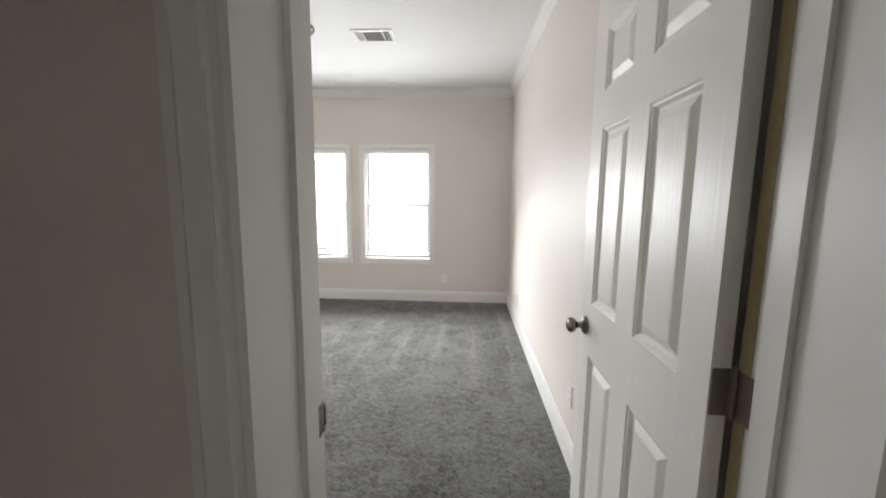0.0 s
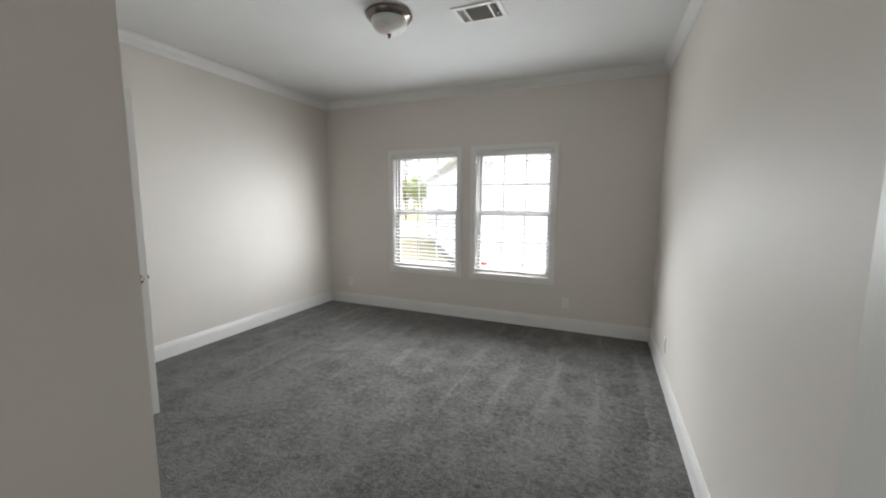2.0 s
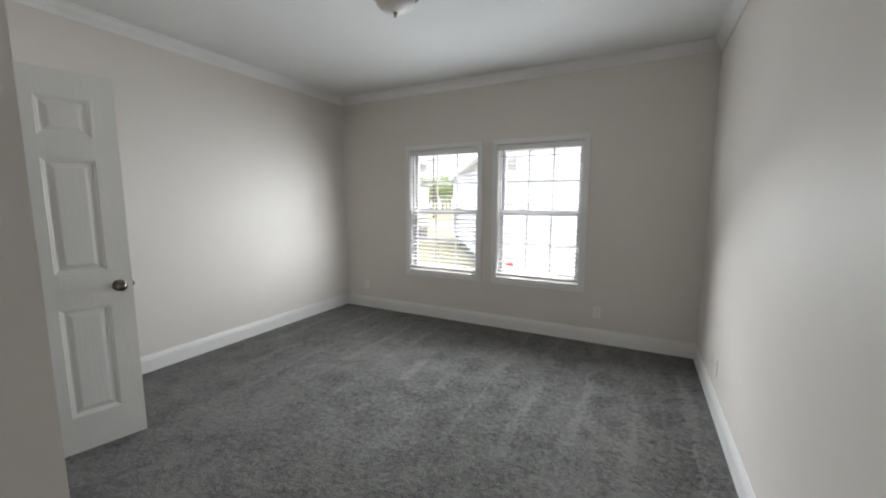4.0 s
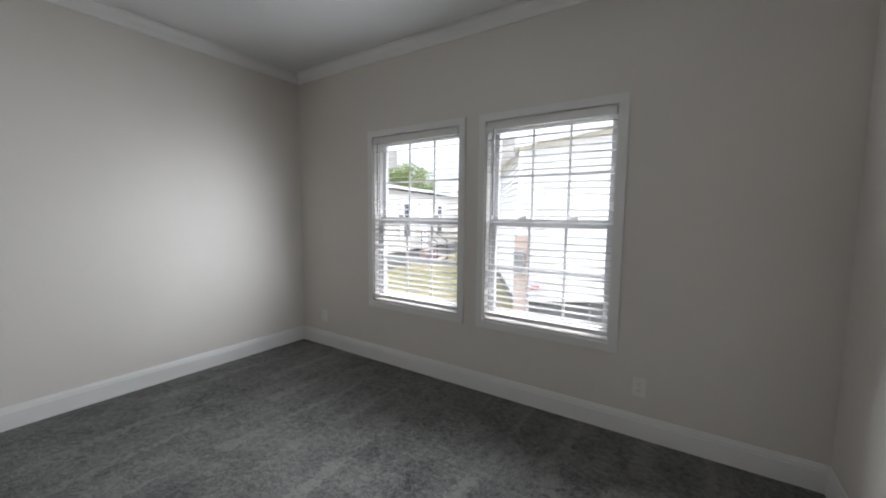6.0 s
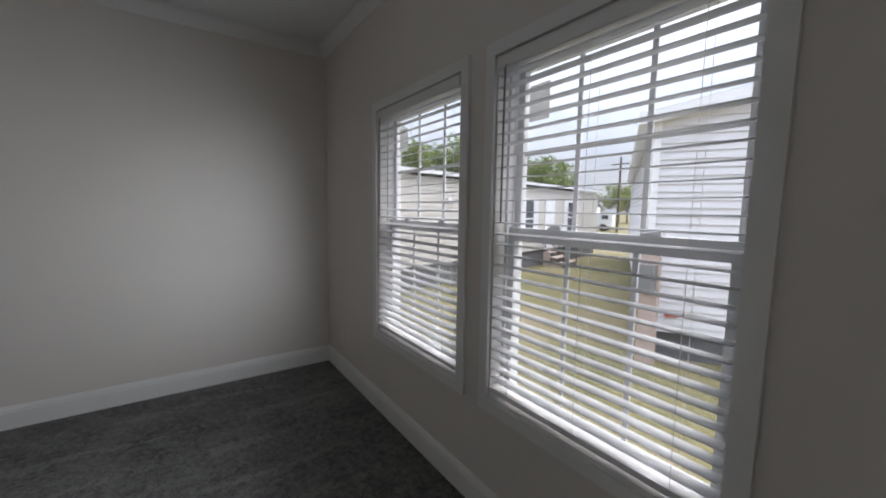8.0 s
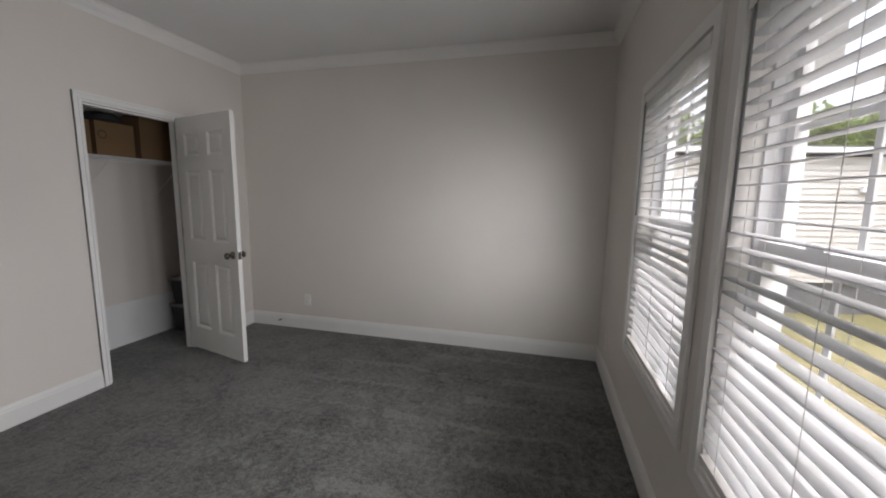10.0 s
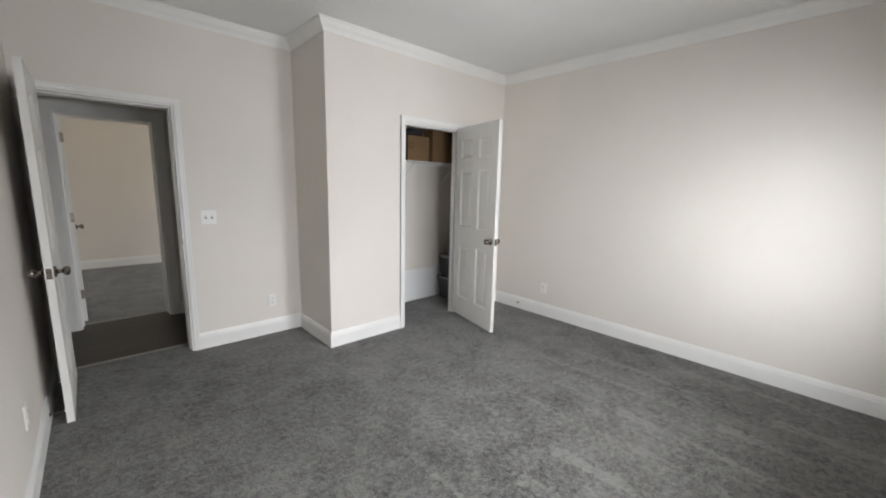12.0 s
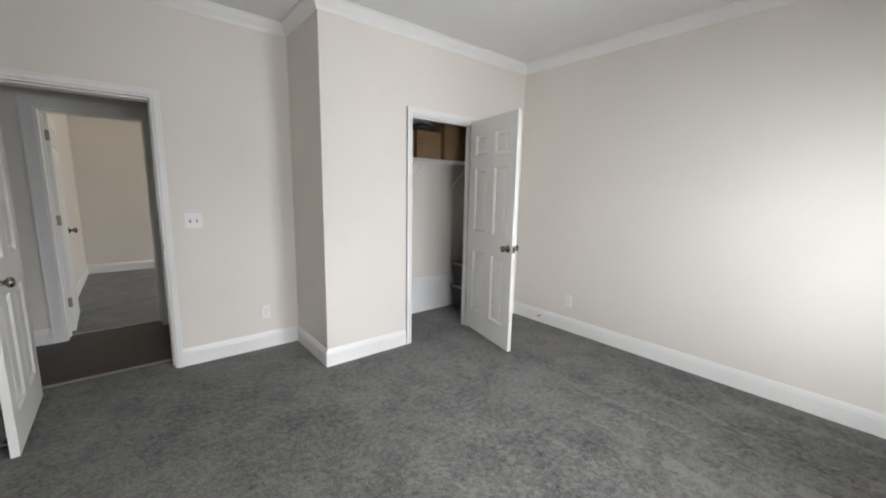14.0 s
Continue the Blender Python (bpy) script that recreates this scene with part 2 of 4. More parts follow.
def make_carpet():
    """Grey plush pile: tufts, footprints and long vacuum strokes."""
    m, n, l, b = nodes_of("grey_carpet")
    tc = n.new("ShaderNodeTexCoord")

    def noise_at(scale, stretch, detail=3, distort=0.0, turn=0.0):
        mp = n.new("ShaderNodeMapping")
        mp.inputs["Scale"].default_value = stretch
        mp.inputs["Rotation"].default_value = (0, 0, turn)
        nz = n.new("ShaderNodeTexNoise")
        nz.inputs["Scale"].default_value = scale
        nz.inputs["Detail"].default_value = detail
        nz.inputs["Distortion"].default_value = distort
        l.new(tc.outputs["Object"], mp.inputs["Vector"])
        l.new(mp.outputs["Vector"], nz.inputs["Vector"])
        return nz.outputs["Fac"]

    def mix(a, k, c):
        ma = n.new("ShaderNodeMath")
        ma.operation = "MULTIPLY_ADD"
        ma.inputs[1].default_value = k
        l.new(a, ma.inputs[0])
        if isinstance(c, float):
            ma.inputs[2].default_value = c
        else:
            l.new(c, ma.inputs[2])
        return ma.outputs[0]

    tuft = noise_at(95, (1, 1, 1), 4)
    clump = noise_at(30, (1, 1, 1), 4, 0.6)
    patch = noise_at(1.3, (1, 1, 1), 3, 0.6, 0.4)
    blot = noise_at(4.6, (1, 1, 1), 5, 0.5)
    print_ = noise_at(9.0, (1.2, 0.9, 1), 3, 0.9, 0.9)

    def sharp(a, lo, hi):
        mr = n.new("ShaderNodeMapRange")
        mr.interpolation_type = "SMOOTHSTEP"
        mr.inputs["From Min"].default_value = lo
        mr.inputs["From Max"].default_value = hi
        l.new(a, mr.inputs["Value"])
        return mr.outputs["Result"]

    sep = n.new("ShaderNodeSeparateXYZ")
    l.new(tc.outputs["Object"], sep.inputs["Vector"])

    def op(kind, a, c=0.0):
        ma = n.new("ShaderNodeMath")
        ma.operation = kind
        for k, v in enumerate((a, c)):
            if isinstance(v, float):
                ma.inputs[k].default_value = v
            else:
                l.new(v, ma.inputs[k])
        return ma.outputs[0]

    def wedges(width, length, wander, shift, fill):
        wob = noise_at(1.1, (1, 1, 1), 2, 0.0, shift)
        u = op("ADD", op("DIVIDE", sep.outputs["X"], width), op("MULTIPLY", wob, wander))
        cell = op("FLOOR", u)
        v = op("FRACT", op("ADD", op("DIVIDE", sep.outputs["Y"], length), op("FRACT", op("MULTIPLY", op("SINE", op("MULTIPLY", cell, 12.9)), 43.7))))
        off = op("ABSOLUTE", op("SUBTRACT", op("FRACT", u), 0.5))
        edge = op("SUBTRACT", op("MULTIPLY", op("SUBTRACT", 1.0, v), fill), off)
        return sharp(op("ADD", edge, op("MULTIPLY", op("SUBTRACT", clump, 0.5), 0.25)), -0.02, 0.06)

    # stroke tones put the sheen of the leaning pile into the base colour
    near_windows = sharp(sep.outputs["Y"], 2.3, 3.6)
    wedge = op("MULTIPLY", wedges(0.36, 1.5, 0.5, 0.3, 0.40), sharp(noise_at(0.9, (1, 1, 1), 2, 0.5, 1.0), 0.42, 0.62))
    wedge2 = op("MULTIPLY", wedges(0.33, 1.4, 0.6, 1.1, 0.16), sharp(noise_at(1.2, (1, 1, 1), 2, 0.5, 2.0), 0.34, 0.52))
    s = op("MULTIPLY", near_windows, mix(wedge, 0.06, mix(wedge2, 0.16, -0.035)))
    s = mix(sharp(patch, 0.30, 0.70), 0.11, mix(sharp(blot, 0.34, 0.64), 0.11, mix(sharp(print_, 0.32, 0.48), 0.05, op("SUBTRACT", s, 0.10))))
    s = mix(tuft, 0.68, mix(clump, 0.65, op("ADD", s, 0.10)))
    cr = n.new("ShaderNodeValToRGB")
    cr.color_ramp.elements[0].position = 0.54
    cr.color_ramp.elements[0].color = (0.038, 0.0375, 0.037, 1)
    cr.color_ramp.elements[1].position = 1.32
    cr.color_ramp.elements[1].color = (0.188, 0.184, 0.174, 1)
    l.new(s, cr.inputs["Fac"])
    l.new(cr.outputs["Color"], b.inputs["Base Color"])
    b.inputs["Roughness"].default_value = 0.95
    b.inputs["Sheen Weight"].default_value = 0.22
    b.inputs["Sheen Roughness"].default_value = 0.4
    b.inputs["Specular IOR Level"].default_value = 0.1
    bp = n.new("ShaderNodeBump")
    bp.inputs["Strength"].default_value = 0.6
    bp.inputs["Distance"].default_value = 0.014
    l.new(mix(tuft, 0.7, clump), bp.inputs["Height"])
    l.new(bp.outputs["Normal"], b.inputs["Normal"])
    return m


def make_wood():
    m, n, l, b = nodes_of("dark_walnut_laminate")
    tc = n.new("ShaderNodeTexCoord")
    oi = n.new("ShaderNodeObjectInfo")
    mp = n.new("ShaderNodeMapping")
    mp.inputs["Scale"].default_value = (0.6, 9, 1)
    l.new(tc.outputs["Object"], mp.inputs["Vector"])
    l.new(oi.outputs["Location"], mp.inputs["Location"])
    nz = n.new("ShaderNodeTexNoise")
    nz.inputs["Scale"].default_value = 6
    nz.inputs["Detail"].default_value = 6
    nz.inputs["Distortion"].default_value = 0.8
    l.new(mp.outputs["Vector"], nz.inputs["Vector"])
    ma = n.new("ShaderNodeMath")
    ma.operation = "MULTIPLY_ADD"
    ma.inputs[1].default_value = 0.25
    l.new(oi.outputs["Random"], ma.inputs[0])
    l.new(nz.outputs["Fac"], ma.inputs[2])
    cr = n.new("ShaderNodeValToRGB")
    cr.color_ramp.elements[0].position = 0.3
    cr.color_ramp.elements[0].color = (0.014, 0.010, 0.008, 1)
    cr.color_ramp.elements[1].position = 0.95
    cr.color_ramp.elements[1].color = (0.044, 0.031, 0.025, 1)
    l.new(ma.outputs[0], cr.inputs["Fac"])
    l.new(cr.outputs["Color"], b.inputs["Base Color"])
    b.inputs["Roughness"].default_value = 0.5
    return m


def make_grass():
    m, n, l, b = nodes_of("patchy_grass")
    tc = n.new("ShaderNodeTexCoord")
    a = n.new("ShaderNodeTexNoise")
    a.inputs["Scale"].default_value = 0.35
    a.inputs["Detail"].default_value = 6
    c = n.new("ShaderNodeTexNoise")
    c.inputs["Scale"].default_value = 14
    c.inputs["Detail"].default_value = 5
    l.new(tc.outputs["Object"], a.inputs["Vector"])
    l.new(tc.outputs["Object"], c.inputs["Vector"])
    ma = n.new("ShaderNodeMath")
    ma.operation = "MULTIPLY_ADD"
    ma.inputs[1].default_value = 0.5
    l.new(c.outputs["Fac"], ma.inputs[0])
    l.new(a.outputs["Fac"], ma.inputs[2])
    cr = n.new("ShaderNodeValToRGB")
    cr.color_ramp.elements[0].position = 0.52
    cr.color_ramp.elements[0].color = (0.090, 0.090, 0.032, 1)
    cr.color_ramp.elements[1].position = 0.95
    cr.color_ramp.elements[1].color = (0.25, 0.20, 0.12, 1)
    e = cr.color_ramp.elements.new(0.74)
    e.color = (0.17, 0.15, 0.06, 1)
    l.new(ma.outputs[0], cr.inputs["Fac"])
    l.new(cr.outputs["Color"], b.inputs["Base Color"])
    b.inputs["Roughness"].default_value = 0.9
    bp = n.new("ShaderNodeBump")
    bp.inputs["Strength"].default_value = 0.8
    bp.inputs["Distance"].default_value = 0.05
    l.new(c.outputs["Fac"], bp.inputs["Height"])
    l.new(bp.outputs["Normal"], b.inputs["Normal"])
    return m


M_GLASS, M_FROST, M_CARPET, M_WOOD, M_GRASS = make_glass(), make_frosted(), make_carpet(), make_wood(), make_grass()

# ---- mesh helpers ----


def box(bm, x0, y0, z0, x1, y1, z1):
    v = [bm.verts.new((x, y, z)) for x in (x0, x1) for y in (y0, y1) for z in (z0, z1)]
    for f in ((0, 1, 3, 2), (4, 6, 7, 5), (0, 4, 5, 1), (2, 3, 7, 6), (0, 2, 6, 4), (1, 5, 7, 3)):
        bm.faces.new([v[i] for i in f])
    return v


def lathe(bm, profile, m, n=24):
    """Turns (radius, height) pairs round the z axis of the pose m."""
    rings = []
    for r, z in profile:
        if r < 1e-6:
            rings.append([bm.verts.new(m @ Vector((0, 0, z)))])
        else:
            rings.append([bm.verts.new(m @ Vector((r * math.cos(2 * math.pi * i / n), r * math.sin(2 * math.pi * i / n), z))) for i in range(n)])
    for a, b in zip(rings, rings[1:]):
        for i in range(n):
            j = (i + 1) % n
            if len(a) == 1 and len(b) > 1:
                bm.faces.new((a[0], b[i], b[j]))
            elif len(b) == 1 and len(a) > 1:
                bm.faces.new((a[i], a[j], b[0]))
            elif len(a) > 1:
                bm.faces.new((a[i], a[j], b[j], b[i]))
    for ring, flip in ((rings[0], True), (rings[-1], False)):
        if len(ring) > 1:
            bm.faces.new(ring[::-1] if flip else ring)


def rod(bm, p, q, r, n=8, r2=None):
    p, q = Vector(p), Vector(q)
    m = Matrix.Translation(p) @ (q - p).to_track_quat("Z", "Y").to_matrix().to_4x4()
    lathe(bm, [(r, 0), (r if r2 is None else r2, (q - p).length)], m, n)


def mesh_of(name, bm, material, bevel=0.0, smooth=False):
    if bevel:
        sharp = [e for e in bm.edges if len(e.link_faces) == 2 and e.calc_face_angle(0) > 0.5]
        bmesh.ops.bevel(bm, geom=sharp, offset=bevel, segments=2, affect="EDGES", profile=0.6)
    bmesh.ops.recalc_face_normals(bm, faces=bm.faces)
    me = bpy.data.meshes.new(name)
    bm.to_mesh(me)
    bm.free()
    me.materials.append(material)
    if smooth:
        for p in me.polygons:
            p.use_smooth = True
        me.set_sharp_from_angle(angle=radians(38))
    return me


def part(name, bm, material, parent=None, label="", bevel=0.0, smooth=False):
    ob = new(name, mesh_of(name, bm, material, bevel, smooth))
    if parent is not None:
        ob.parent = parent
    if label:
        ob["label"] = label
    return ob


def piece(name, me, parent, m=None):
    ob = new(name, me)
    ob.parent = parent
    if m is not None:
        ob.matrix_basis = m
    return ob


def thing(name, m, label, category, group="", kind=""):
    ob = new(name)
    ob.empty_display_size = 0.1
    ob.matrix_basis = m
    return tagged(ob, label, category, group, kind)


def boxes(name, material, *specs, parent=None, label="", bevel=0.0):
    bm = bmesh.new()
    for s in specs:
        box(bm, *s)
    return part(name, bm, material, parent, label, bevel)


def structure(name, material, label, category, *specs, bevel=0.0):
    return tagged(boxes(name, material, *specs, bevel=bevel), label, category, kind="structure")


def sweep(bm, profile, path, closed=False):
    """Runs a profile of (out, up) pairs along a plan path; out is to the left of the way."""
    pts = [Vector(p) for p in path]
    n = len(pts)
    rings = []
    for i, p in enumerate(pts):
        d0 = (pts[i] - pts[i - 1]).normalized() if (i > 0 or closed) else None
        d1 = (pts[(i + 1) % n] - pts[i]).normalized() if (i < n - 1 or closed) else None
        d0 = d0 or d1
        d1 = d1 or d0
        n0, n1 = Vector((-d0.y, d0.x)), Vector((-d1.y, d1.x))
        k = (n0 + n1) / (1 + n0.dot(n1))
        rings.append([bm.verts.new((p.x + k.x * o, p.y + k.y * o, u)) for o, u in profile])
    m = len(profile)
    for i in range(n if closed else n - 1):
        a, b = rings[i], rings[(i + 1) % n]
        for j in range(m):
            bm.faces.new((a[j], a[(j + 1) % m], b[(j + 1) % m], b[j]))
    if not closed:
        bm.faces.new(rings[0])
        bm.faces.new(rings[-1][::-1])


# ---- walls, floors, ceilings ----
T = 0.14
wx = [WEST - T] + [v for w in WIN for v in w] + [EAST + T]
structure("wall_north", M_WALL, "warm beige painted wall with two white windows", "wall",
          (wx[0], NORTH, -0.3, wx[1], NORTH + T, 3.0), (wx[2], NORTH, -0.3, wx[3], NORTH + T, 3.0), (wx[4], NORTH, -0.3, wx[5], NORTH + T, 3.0),
          *[(a, NORTH, -0.3, b, NORTH + T, WIN_Z0) for a, b in WIN], *[(a, NORTH, WIN_Z1, b, NORTH + T, 3.0) for a, b in WIN])
structure("wall_west", M_WALL, "warm beige painted wall lit by the windows", "wall", (WEST - T, HALL_N, -0.3, WEST, NORTH, 3.0))
structure("wall_east", M_WALL, "warm beige painted wall behind the open door", "wall", (EAST, HALL_N, -0.3, EAST + T, NORTH, 3.0))
structure("wall_south", M_WALL, "warm beige painted wall with the entry doorway", "wall",
          (WEST, HALL_N, -0.3, DOOR_X0 - 0.012, SOUTH, 3.0), (DOOR_X1, HALL_N, -0.3, EAST, SOUTH, 3.0), (DOOR_X0 - 0.012, HALL_N, DOOR_H, DOOR_X1, SOUTH, 3.0))
structure("wall_closet_front", M_WALL, "warm beige painted closet wall with a doorway", "wall",
          (WEST, BUMP_Y - 0.1, -0.05, CLO_X0, BUMP_Y, 3.0), (CLO_X1, BUMP_Y - 0.1, -0.05, BUMP_X, BUMP_Y, 3.0),
          (CLO_X0, BUMP_Y - 0.1, CLO_H, CLO_X1, BUMP_Y, 3.0))
structure("wall_closet_side", M_WALL, "warm beige painted side wall of the closet", "wall", (BUMP_X - 0.1, SOUTH, -0.05, BUMP_X, BUMP_Y - 0.1, 3.0))
structure("ceiling", M_CEIL, "flat white painted bedroom ceiling", "ceiling", (WEST, SOUTH, CEIL, EAST, NORTH, CEIL + 0.1))


def carpet(name, label, x0, y0, x1, y1, z, step):
    bm = bmesh.new()
    nx, ny = max(2, round((x1 - x0) / step)), max(2, round((y1 - y0) / step))
    grid = [[bm.verts.new((x0 + (x1 - x0) * i / nx, y0 + (y1 - y0) * j / ny,
                           z + 0.0025 * noise.noise(Vector((x0 + (x1 - x0) * i / nx, y0 + (y1 - y0) * j / ny, 0)) * 9)))
             for j in range(ny + 1)] for i in range(nx + 1)]
    for i in range(nx):
        for j in range(ny):
            bm.faces.new((grid[i][j], grid[i + 1][j], grid[i + 1][j + 1], grid[i][j + 1]))
    return tagged(part(name, bm, M_CARPET, smooth=True), label, "carpet", kind="structure")


carpet("floor", "grey plush wall-to-wall carpet with vacuum strokes", WEST - 0.02, 0.56, EAST + 0.02, NORTH + 0.02, 0.0, 0.04)
structure("subfloor", M_TAN, "plain wooden floor deck under the carpet", "floor", (WEST - T, -4.0, -0.3, EAST + 1.6, NORTH + T, -0.012))

# hall and the room across it
HX0, HX1 = -1.9, 1.9
structure("wall_hall_north", M_WALL, "beige hall wall beside the bedroom door", "wall", (EAST + T, HALL_N, -0.3, HX1, SOUTH, 3.0))
structure("wall_hall_south", M_WALL, "beige hall wall with the opposite doorway", "wall",
          (-3.4, OPP_N, -0.3, OPP_X0, HALL_S, 3.0), (OPP_X1, OPP_N, -0.3, HX1, HALL_S, 3.0), (OPP_X0, OPP_N, 2.03, OPP_X1, HALL_S, 3.0))
structure("wall_hall_west", M_WALL, "plain beige hall end wall", "wall", (HX0 - 0.1, HALL_S, -0.3, HX0, HALL_N, 3.0))
structure("wall_hall_east", M_WALL, "plain beige hall end wall", "wall", (HX1, HALL_S, -0.3, HX1 + 0.1, HALL_N, 3.0))
structure("ceiling_hall", M_CEIL, "flat white hall ceiling", "ceiling", (HX0, HALL_S, 2.45, HX1, HALL_N, 2.6))
OY = -3.8
structure("wall_far_south", M_WALL, "beige end wall of the room across the hall", "wall", (-3.4, OY - 0.1, -0.3, 0.6, OY, 3.0))
structure("wall_far_east", M_WALL, "beige side wall of the room across the hall", "wall", (0.5, OY, -0.3, 0.6, OPP_N, 3.0))
structure("wall_far_west", M_WALL, "beige side wall with a window opening", "wall",
          (-3.4, OY, -0.3, -3.3, -3.3, 3.0), (-3.4, -1.5, -0.3, -3.3, OPP_N, 3.0), (-3.4, -3.3, -0.3, -3.3, -1.5, 0.6), (-3.4, -3.3, 2.1, -3.3, -1.5, 3.0))
structure("ceiling_far", M_CEIL, "flat white ceiling of the room across the hall", "ceiling", (-3.3, OY, CEIL, 0.5, OPP_N, CEIL + 0.1))
carpet("floor_far", "grey plush carpet of the room across the hall", -3.3, OY, 0.5, -0.60, 0.0, 0.08)

# added lamp in the far room's unseen window opening, standing in for sky
far_lamp = new("window_daylight", bpy.data.lights.new("window_daylight", "AREA"))
far_lamp.data.shape = "RECTANGLE"
far_lamp.data.size, far_lamp.data.size_y, far_lamp.data.energy = 1.7, 1.4, 3.9
far_lamp.data.color = (1.0, 0.98, 0.95)
far_lamp.matrix_basis = look((-3.31, -2.4, 1.35), (0, -2.4, 1.2))

# ---- skirting and crown ----
BB = [(0, 0.0), (0.016, 0.0), (0.016, 0.105), (0.013, 0.112), (0.013, 0.122), (0.009, 0.130), (0.006, 0.142), (0, 0.142)]
CR = [(0, CEIL - 0.088), (0.008, CEIL - 0.088), (0.012, CEIL - 0.078), (0.022, CEIL - 0.062), (0.040, CEIL - 0.042),
      (0.052, CEIL - 0.022), (0.056, CEIL - 0.012), (0.066, CEIL - 0.010), (0.066, CEIL - 0.001), (0, CEIL - 0.001)]


def trim_run(name, label, profile, path, closed=False):
    bm = bmesh.new()
    sweep(bm, profile, path, closed)
    return tagged(part(name, bm, M_TRIM), label, "trim", kind="structure")


CAS = 0.045
trim_run("baseboard", "white moulded baseboard round the bedroom", BB,
         [(DOOR_X1 + CAS, SOUTH), (EAST, SOUTH), (EAST, NORTH), (WEST, NORTH), (WEST, BUMP_Y), (CLO_X0 - CAS, BUMP_Y)])
trim_run("baseboard_closet", "white moulded baseboard along the closet wall", BB,
         [(CLO_X1 + 0.055, BUMP_Y), (BUMP_X, BUMP_Y), (BUMP_X, SOUTH), (DOOR_X0 - CAS, SOUTH)])
trim_run("crown_moulding", "white crown moulding under the ceiling", CR,
         [(EAST, SOUTH), (EAST, NORTH), (WEST, NORTH), (WEST, BUMP_Y), (BUMP_X, BUMP_Y), (BUMP_X, SOUTH)], True)
trim_run("baseboard_far", "white baseboard of the room across the hall", BB, [(OPP_X0 - 0.06, OPP_N), (-3.3, OPP_N), (-3.3, OY), (0.5, OY), (0.5, OPP_N)])
trim_run("baseboard_hall", "white baseboard along the hall wall", BB, [(HX1, HALL_N), (DOOR_X1 + 0.06, HALL_N)])
trim_run("baseboard_hall_west", "white baseboard along the hall wall", BB, [(DOOR_X0 - 0.06, HALL_N), (HX0, HALL_N)])
trim_run("baseboard_hall_south", "white baseboard along the hall wall", BB, [(OPP_X1 + 0.06, HALL_S), (HX1, HALL_S)])
trim_run("baseboard_hall_corner", "white baseboard along the hall wall", BB, [(HX0, HALL_S), (OPP_X0 - 0.06, HALL_S)])


def casing(bm, x0, x1, h, y, out, w, t=0.014):
    """Door casing round an opening on the wall face at y; out: +1 or -1 along y."""
    a, b = sorted((y, y + out * t))
    c, d = sorted((y, y + out * (t + 0.006)))
    for s, x in ((-1, x0), (1, x1)):
        p, q = sorted((x + s * 0.004, x + s * w))
        box(bm, p, a, 0.0, q, b, h + w)
        p, q = sorted((x + s * (w - 0.014), x + s * w))
        box(bm, p, c + 0.001, 0.0, q, d, h + w - 0.002)
        p, q = sorted((x + s * 0.010, x + s * 0.020))
        box(bm, p, c + 0.001, 0.0, q, d - 0.002 if out > 0 else d, h + 0.01)
    box(bm, x0 - 0.004, a, h + 0.004, x1 + 0.004, b, h + w)
    box(bm, x0 - w + 0.014, c + 0.001, h + w - 0.014, x1 + w - 0.014, d, h + w - 0.001)


def doorway(name, label, x0, x1, h, ya, yb, wa, wb, stop_y, jamb=0.012):
    """Jamb, stop and casings of an opening between the wall faces ya < yb."""
    th = thing(name, pose(0, 0, 0), label, "door frame", kind="structure")
    boxes("jamb", M_TRIM, (x0, ya, 0.0, x0 + jamb, yb, h), (x1 - jamb, ya, 0.0, x1, yb, h), (x0 + jamb, ya, h - jamb, x1 - jamb, yb, h), parent=th)
    s = 0.011
    boxes("stop", M_TRIM, (x0 + jamb, stop_y - 0.05, 0.0, x0 + jamb + s, stop_y, h - jamb), (x1 - jamb - s, stop_y - 0.05, 0.0, x1 - jamb, stop_y, h - jamb),
          (x0 + jamb + s, stop_y - 0.05, h - jamb - s, x1 - jamb - s, stop_y, h - jamb), parent=th, bevel=0.003)
    bm = bmesh.new()
    casing(bm, x0, x1, h, yb, 1, wb)
    part("casing", bm, M_TRIM, th, "white moulded casing")
    bm = bmesh.new()
    casing(bm, x0, x1, h, ya, -1, wa)
    part("casing", bm, M_TRIM, th, "white moulded casing")
    return th


entry = doorway("doorway_1", "white painted frame of the bedroom doorway", DOOR_X0 - 0.012, DOOR_X1 + 0.0, DOOR_H + 0.0, HALL_N, SOUTH, 0.06, 0.045, 0.700)
clo = doorway("doorway_2", "narrow white frame of the closet doorway", CLO_X0, CLO_X1, CLO_H, BUMP_Y - 0.1, BUMP_Y, 0.05, 0.05, BUMP_Y - 0.04)
opp = doorway("doorway_3", "white painted frame of the doorway across the hall", OPP_X0, OPP_X1, 2.03, OPP_N, HALL_S, 0.06, 0.09, OPP_N + 0.09)
boxes("strike_plate", M_NICKEL, (DOOR_X0, 0.722, 0.925, DOOR_X0 + 0.0025, 0.752, 0.985), (DOOR_X0, 0.750, 0.935, DOOR_X0 + 0.004, 0.757, 0.975), parent=entry, label="small nickel strike plate")
boxes("strike_plate", M_NICKEL, (CLO_X1 - 0.0145, 1.398, 0.93, CLO_X1 - 0.0118, 1.428, 0.99), parent=clo, label="small nickel strike plate")
structure("threshold", M_METALSTRIP, "thin metal strip where carpet meets wood", "threshold", (DOOR_X0, 0.550, -0.005, DOOR_X1 - 0.012, 0.575, 0.008), bevel=0.003)
structure("threshold_far", M_METALSTRIP, "thin metal strip where carpet meets wood", "threshold", (OPP_X0 + 0.012, -0.615, -0.005, OPP_X1 - 0.012, -0.590, 0.008), bevel=0.003)


